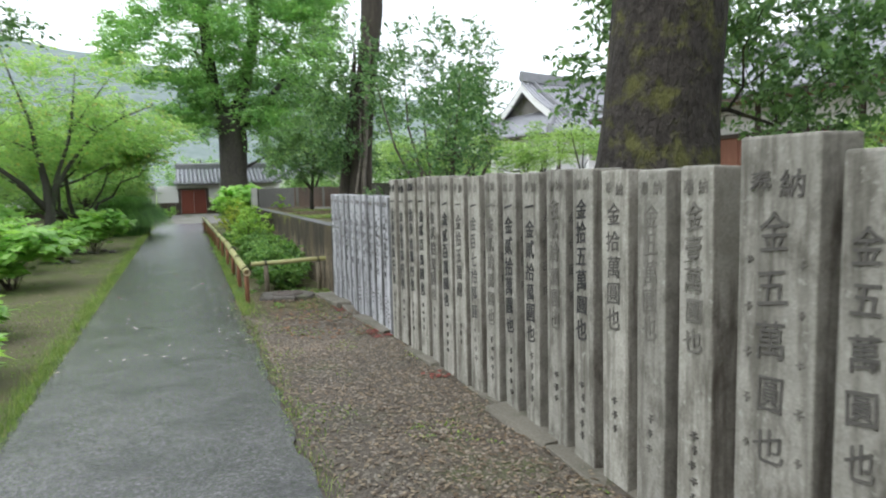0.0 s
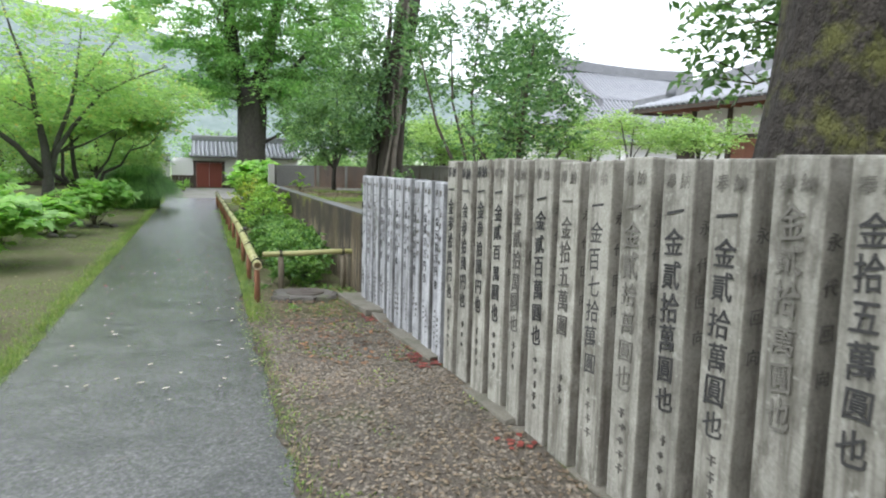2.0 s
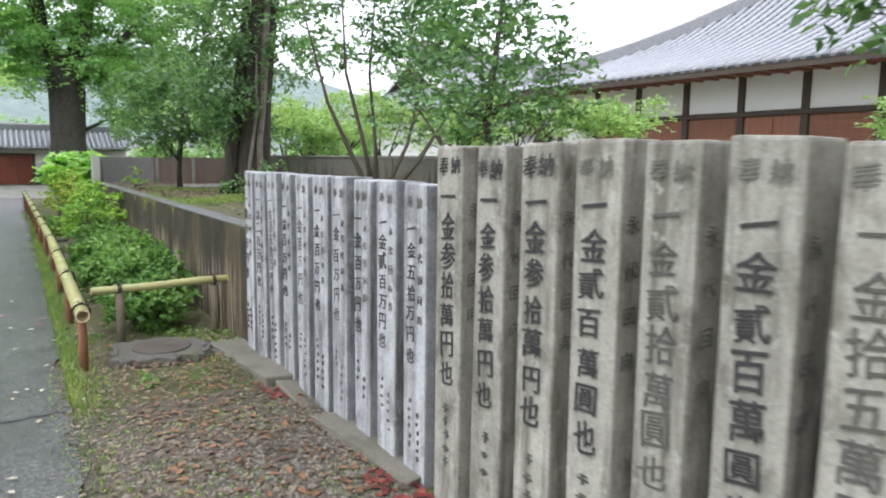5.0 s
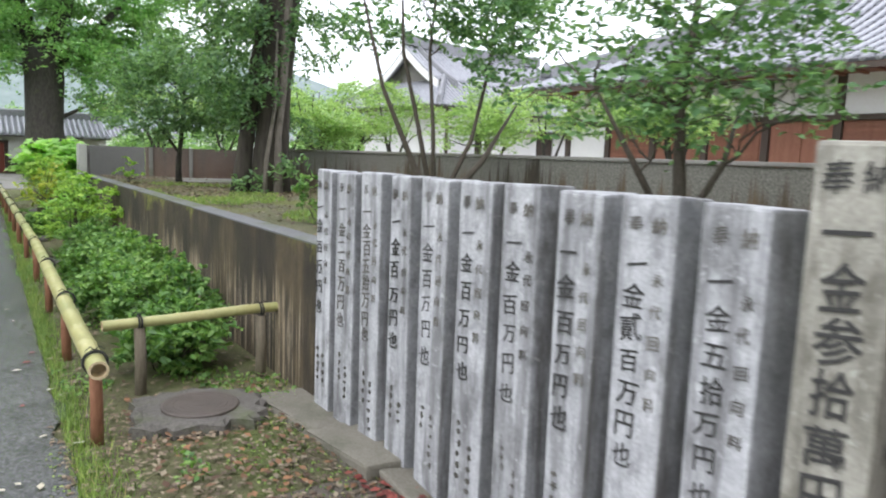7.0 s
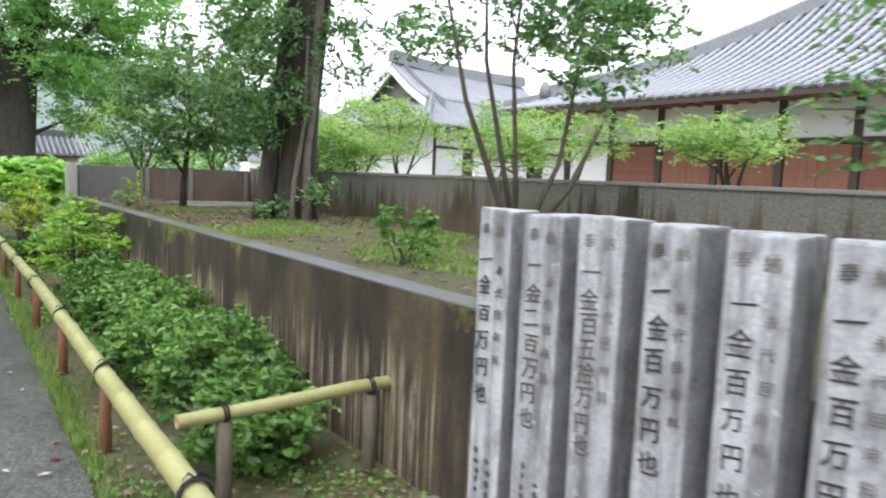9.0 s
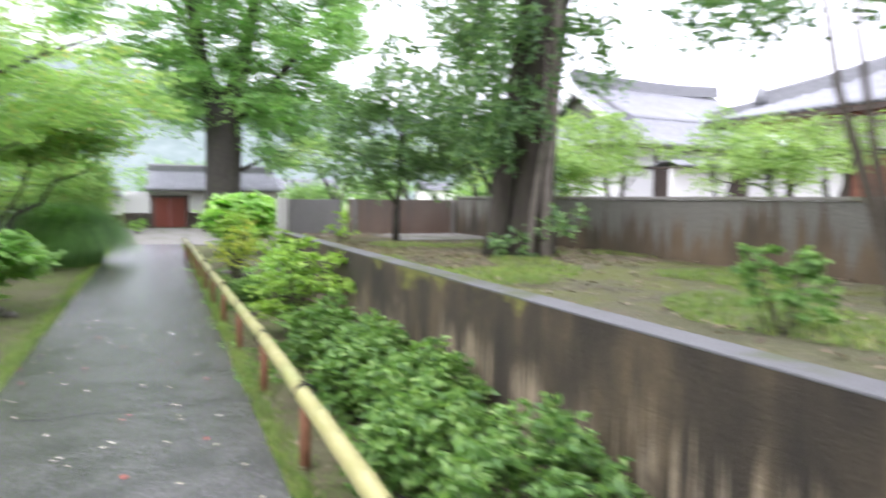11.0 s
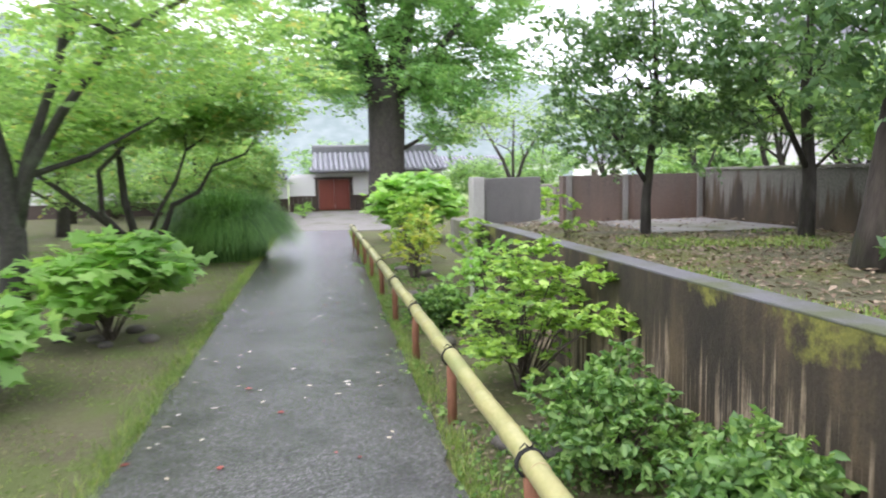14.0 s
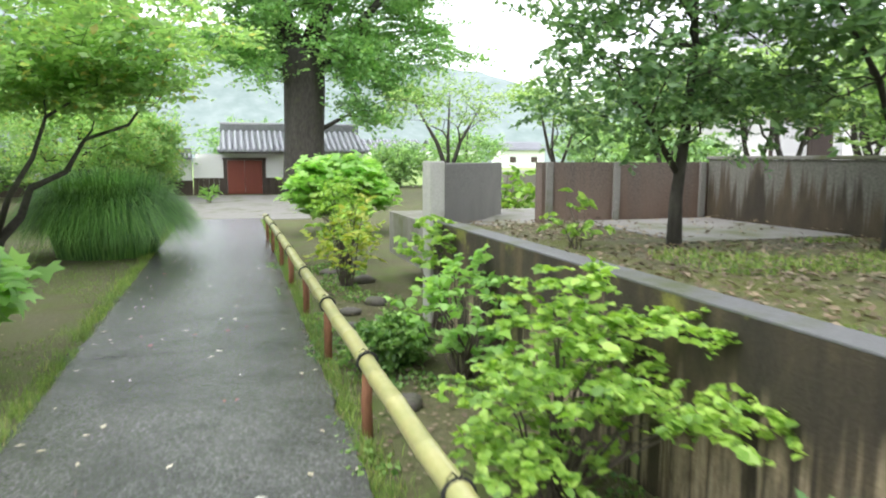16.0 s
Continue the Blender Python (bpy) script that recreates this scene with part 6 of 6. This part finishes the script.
shrub("pale_shrub", (4.6, 24.5, 0), "bright green shrub seen through the wall opening", [(0, 0, 0.85, 0.8, 0.7, 0.55)], L_LIGHT, 110, 12, 0.13, 0.13, 147, group="pale shrubs", squash=0.4, flat=0.65, narrow=0.7)
shrub("sapling", (2.8, 11.05, 0.885), "bright green leafy sapling on the terrace", [(-0.12, 0, 0.28, 0.12, 0.12, 0.14), (0.14, 0.03, 0.26, 0.13, 0.13, 0.13), (0, -0.1, 0.14, 0.14, 0.14, 0.1)], L_AZALEA, 44, 16, 0.035, 0.05, 135, stem_r=0.006)
shrub("seedling", (2.45, 17.9, 0.885), "small pale seedling on the terrace edge", [(0, 0, 0.22, 0.2, 0.2, 0.16)], L_LIGHT, 20, 7, 0.05, 0.06, 136, stem_r=0.005)

for k, (x, y, r, h) in enumerate(((-2.4, 42.6, 0.9, 1.5), (-3.9, 42.4, 1.1, 1.7), (-5.8, 42.5, 1.2, 1.8), (-8.0, 42.3, 1.4, 1.9))):
    shrub("hedge_bush", (x, y, 0), "dark green bush before the white wall", [(0, 0, h * 0.55, r, r * 0.8, h * 0.5)], L_FAR, 160, 24, 0.15, 0.12, 141 + k, group="hedge", shell=0.6)
shrub("potted_plant", (-0.35, 38.6, 0), "small round bush beside the forecourt", [(0, 0, 0.35, 0.35, 0.35, 0.25)], L_BROAD, 50, 14, 0.07, 0.09, 146)

# tall grass clump
rs = np.random.RandomState(5)
clump = thing("pampas_grass", (-1.6, 25.5, 0), "dense rounded clump of arching pampas grass", "grass clump")
n = 11000
a, r = rs.uniform(0, 2 * np.pi, n), np.sqrt(rs.uniform(0, 1, n))
roots = np.stack([np.cos(a) * r * 0.72, np.sin(a) * r * 0.68, np.zeros(n)], 1)
b = rs.uniform(0.02, 1.0, n) ** 0.8
ang = a + rs.normal(0, 0.35, n)
dirs = np.stack([np.cos(ang), np.sin(ang), np.zeros(n)], 1)
sides = np.stack([-np.sin(ang), np.cos(ang), np.zeros(n)], 1)
hh = 1.5 * rs.uniform(0.75, 1.08, n)
rows = []
for k in range(7):
    t = k / 6
    p = roots + dirs * ((0.1 + 0.84 * b) * t ** 1.25)[:, None]
    p[:, 2] = np.maximum(hh * (1.9 * t - (0.95 + 0.8 * b) * t * t), 0.0)
    rows.append((p, 0.011 * (1 - t) + 0.001))
v = np.stack([q for p, w in rows for q in (p + sides * w, p - sides * w)], 1)
me = bpy.data.meshes.new("blades")
me.vertices.add(n * 14)
me.vertices.foreach_set("co", v.reshape(-1))
quad = np.array([[2 * k, 2 * k + 1, 2 * k + 3, 2 * k + 2] for k in range(6)]).reshape(-1)
me.loops.add(n * 24)
me.loops.foreach_set("vertex_index", (np.arange(n)[:, None] * 14 + quad[None]).reshape(-1).astype(np.int32))
me.polygons.add(n * 6)
me.polygons.foreach_set("loop_start", (np.arange(n * 6) * 4).astype(np.int32))
me.update(calc_edges=True)
tagged(part("blades", me, L_REED, clump), kind="stuff")

# ---- ground cover ----
def scatter(n, x0, x1, y0, y1, z, seed):
    q = np.random.RandomState(seed)
    return np.stack([q.uniform(x0, x1, n), q.uniform(y0, y1, n), np.full(n, z)], 1), q


def stuff(name, me, material, label, category):
    o = part(name, me, material, None)
    return tagged(o, label, category, kind="stuff")


p, q = scatter(62000, 0, 1, -2, 31, 0.0, 7)
side = q.uniform(0, 1, len(p)) < 0.5
w = np.abs(q.normal(0, 0.1, len(p)))
p[:, 0] = np.where(side, -1.10 + 0.006 * p[:, 1] - w + 0.05, 0.54 + 0.015 * p[:, 1] + w * 0.8 - 0.02)
tuft = np.array([noise.noise(Vector((b * 1.3, 3.0 if a else 8.0, 0))) + 0.6 * noise.noise(Vector((b * 4.1, 5.0 if a else 1.0, 0))) for a, b in zip(side, p[:, 1])])
keep = (side | (p[:, 1] > 8.2) | (q.uniform(0, 1, len(p)) < 0.18)) & (tuft + q.uniform(-0.4, 0.4, len(p)) > -0.22)
stuff("edge_grass", blades("edge_grass", p[keep], 0.085, q, 0.7, 0.006, 3), L_GRASS, "thin uneven grass along the path edges", "grass")
p, q = scatter(22000, 0.7, 1.95, 8.6, 24, 0.0, 8)
den = np.array([noise.noise(Vector((a * 1.6, b * 0.9, 3))) for a, b in p[:, :2]])
p = p[den > 0.12]
w = p[::2] + np.array([0, 0, 0.025])
stuff("bed_leaves", leaf_mesh("bed_leaves", w, 0.04, q, 0.6, 0.7), L_AZALEA, "small leafy weeds in the planting bed", "weeds")
stuff("bed_weeds", blades("bed_weeds", p[::2], 0.05, q, 0.8, 0.008, 3), L_GRASS, "patchy weeds in the planting bed", "grass")
p, q = scatter(60000, -7.0, -1.15, 3, 30, 0.0, 9)
den = np.array([noise.noise(Vector((a * 0.8, b * 0.6, 7))) for a, b in p[:, :2]])
p = p[den > -0.1]
stuff("lawn_grass", blades("lawn_grass", p, 0.032, q, 0.8, 0.008, 3), L_GRASS, "sparse low grass and moss on the lawn", "grass")
p, q = scatter(52000, 2.17, 5.0, 9.4, 19.0, 0.888, 10)
den = np.array([noise.noise(Vector((a * 0.8, b * 0.7, 11))) for a, b in p[:, :2]])
p = p[(den > 0.13) & ((p[:, 1] < 17.8) | (p[:, 0] < 3.35))]
stuff("terrace_grass", blades("terrace_grass", p, 0.06, q, 0.8, 0.009, 3), L_GRASS, "patchy grass on the terrace", "grass")
p, q = scatter(1500, 3.3, 4.9, 9.45, 10.9, 0.885, 31)
stuff("tall_grass", blades("tall_grass", p, 0.3, q, 0.6, 0.012, 3), L_REED, "fresh green tall grass at the terrace wall", "grass")
p, q = scatter(2600, -6, -1.2, 4, 26, 0.02, 18)
stuff("lawn_litter", leaf_mesh("lawn_litter", p, 0.05, q, 0.9, 0.5, fold=0.05), L_LITTER, "brown fallen leaves on the lawn", "fallen leaves")
p, q = scatter(480, 0.95, 1.85, 6.6, 9.8, 0.028, 29)
stuff("kerb_litter", leaf_mesh("kerb_litter", p, 0.05, q, 0.88, 0.55, fold=0.06), L_LITTER_RUST, "rust brown fallen leaves near the kerb", "fallen leaves")
p, q = scatter(4200, 0.75, 1.95, 7.5, 25, 0.02, 19)
stuff("bed_litter", leaf_mesh("bed_litter", p, 0.045, q, 0.85, 0.55, fold=0.06), L_LITTER, "brown fallen leaves in the planting bed", "fallen leaves")
p, q = scatter(9000, 2.2, 5.0, 9.5, 19.6, 0.905, 12)
keep = (q.uniform(0, 1, len(p)) < np.where(p[:, 1] > 14, 1.0, 0.2)) & ((p[:, 0] < 3.4) | (p[:, 1] < 17.9) | (q.uniform(0, 1, len(p)) < 0.12))
p[:, 2] += np.where(p[:, 1] > 17.9, 0.03, 0.0)
stuff("terrace_litter", leaf_mesh("terrace_litter", p[keep], 0.048, q, 0.8, 0.55), L_LITTER, "brown fallen leaves on the terrace", "fallen leaves")
p, q = scatter(230, -1.0, 0.8, 6, 28, 0.032, 13)
stuff("path_litter", leaf_mesh("path_litter", p, 0.055, q, 0.97, 0.5, fold=0.03), L_PALE_LITTER, "small pale fallen leaves on the path", "fallen leaves")
p, q = scatter(90, -1.0, 0.75, 1, 24, 0.03, 23)
stuff("twig_litter", leaf_mesh("twig_litter", p, 0.09, q, 0.98, 0.1, fold=0.02), M_TWIG, "small dark broken twigs on the path", "twigs")
p, q = scatter(11000, 0.55, 1.85, 0.5, 9.2, 0.022, 24)
den = np.array([noise.noise(Vector((a * 2.2, b * 1.7, 19))) for a, b in p[:, :2]])
den += np.where(p[:, 0] < 0.78, 0.22, 0.0) + np.clip((p[:, 1] - 5.6) * 0.2, -0.05, 0.3)
stuff("gravel_moss", leaf_mesh("gravel_moss", p[den > 0.24], 0.02, q, 0.6, 0.6), L_GRASS, "small green weeds in the gravel", "weeds")
p, q = scatter(34, -0.95, 0.7, 8, 24, 0.03, 14)
p2, q2 = scatter(900, 1.7, 1.91, 1.0, 9.0, 0.03, 15)
p2 = p2[np.array([noise.noise(Vector((0, b * 1.9, 4))) for b in p2[:, 1]]) > 0.12]
stuff("red_litter", leaf_mesh("red_litter", np.concatenate([p, p2]), 0.05, q, 0.95, 0.7, fold=0.05), L_RED_LITTER, "red fallen leaves by the posts and on the path", "fallen leaves")
p, q = scatter(7500, 0.6, 1.9, 0, 9.6, 0.026, 16)
stuff("gravel_litter", leaf_mesh("gravel_litter", p, 0.035, q, 0.9, 0.5, fold=0.06), L_LITTER, "withered leaf bits over the gravel", "fallen leaves")

# pebbles of the gravel bed
rs = np.random.RandomState(17)
n = 32000
base = np.array([(0, 0, 0.6), (1, 0, 0), (0, 1, 0), (-1, 0, 0), (0, -1, 0)])
faces = np.array([(0, 1, 2), (0, 2, 3), (0, 3, 4), (0, 4, 1)])
yy = np.minimum(rs.uniform(0.4, 8.9, n), rs.uniform(6.0, 8.0, n))
c = np.stack([rs.uniform(0, 1, n) * (1.9 - 0.62 - 0.015 * yy) + 0.6 + 0.015 * yy, yy, np.full(n, 0.014)], 1)
s = rs.uniform(0.007, 0.021, n)[:, None, None] * rs.uniform(0.6, 1.3, (n, 1, 3))
a = rs.uniform(0, 6.3, n)
rot = np.zeros((n, 3, 3))
rot[:, 0, 0], rot[:, 0, 1], rot[:, 1, 0], rot[:, 1, 1], rot[:, 2, 2] = np.cos(a), -np.sin(a), np.sin(a), np.cos(a), 1
v = np.einsum("nij,nkj->nki", rot, base[None] * s) + c[:, None]
me = bpy.data.meshes.new("pebbles")
me.vertices.add(n * 5)
me.vertices.foreach_set("co", v.reshape(-1))
me.loops.add(n * 12)
me.loops.foreach_set("vertex_index", (np.arange(n)[:, None, None] * 5 + faces[None]).reshape(-1).astype(np.int32))
me.polygons.add(n * 4)
me.polygons.foreach_set("loop_start", (np.arange(n * 4) * 3).astype(np.int32))
me.update(calc_edges=True)
stuff("pebbles", me, M_PEBBLE, "small brown and grey pebbles", "gravel")

# ---- the distance ----
def hill(name, x0, x1, y, height, seed, depth=160, cols=90):
    bm = bmesh.new()
    rows = []
    for j in range(14):
        t = j / 13
        row = []
        for i in range(cols + 1):
            x = x0 + (x1 - x0) * i / cols
            h = height * (1.0 - 0.0021 * max(-150, min(260, x)) + 0.22 * noise.noise(Vector((x * 0.0065, seed, 0))) + 0.10 * noise.noise(Vector((x * 0.02, seed, 4))))
            z = h * math.sin(t * math.pi / 2) + 3.0 * noise.noise(Vector((x * 0.05, t * 7, seed)))
            row.append(bm.verts.new((x, y + depth * t, z if j else -5)))
        rows.append(row)
    for a, b in zip(rows, rows[1:]):
        for i in range(cols):
            bm.faces.new((a[i], a[i + 1], b[i + 1], b[i]))
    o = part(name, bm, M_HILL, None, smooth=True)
    return tagged(o, "wooded hillside far behind the temple, haze painted into its colour", "hill", kind="structure")


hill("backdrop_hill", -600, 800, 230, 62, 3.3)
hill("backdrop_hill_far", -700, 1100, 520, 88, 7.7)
setting("field", boxes((-40, 160, 52, 240, 0.0, 0.02)), M_FIELD, "bright green rice field beyond the gate", "field")
for k, (x, y, w, h) in enumerate(((15, 104, 6, 2.6), (24, 112, 7, 2.8), (35, 118, 8, 3), (50, 126, 8, 3))):
    house = thing("house", (x, y, 0), "far low house with pale walls and grey tile roof", "house", "far houses")
    part("wall", boxes((-w / 2, w / 2, 0, 5, 0, h)), M_PLASTER, house)
    for q in (-1, 1):
        part("window", boxes((q * w / 4 - 0.6, q * w / 4 + 0.6, -0.03, -0.003, 0.9, 1.9)), M_WOOD_DARK, house)
    roof_slope(house, (-w / 2 - 0.5, -0.7, h), (w / 2 + 0.5, -0.7, h), (-w / 2 - 0.3, 2.5, h + 1.5), (w / 2 + 0.3, 2.5, h + 1.5), 0.5, 0.08, 0, steps=3)
    roof_slope(house, (w / 2 + 0.5, 5.7, h), (-w / 2 - 0.5, 5.7, h), (w / 2 + 0.3, 2.5, h + 1.5), (-w / 2 - 0.3, 2.5, h + 1.5), 0.5, 0.08, 0, steps=3)
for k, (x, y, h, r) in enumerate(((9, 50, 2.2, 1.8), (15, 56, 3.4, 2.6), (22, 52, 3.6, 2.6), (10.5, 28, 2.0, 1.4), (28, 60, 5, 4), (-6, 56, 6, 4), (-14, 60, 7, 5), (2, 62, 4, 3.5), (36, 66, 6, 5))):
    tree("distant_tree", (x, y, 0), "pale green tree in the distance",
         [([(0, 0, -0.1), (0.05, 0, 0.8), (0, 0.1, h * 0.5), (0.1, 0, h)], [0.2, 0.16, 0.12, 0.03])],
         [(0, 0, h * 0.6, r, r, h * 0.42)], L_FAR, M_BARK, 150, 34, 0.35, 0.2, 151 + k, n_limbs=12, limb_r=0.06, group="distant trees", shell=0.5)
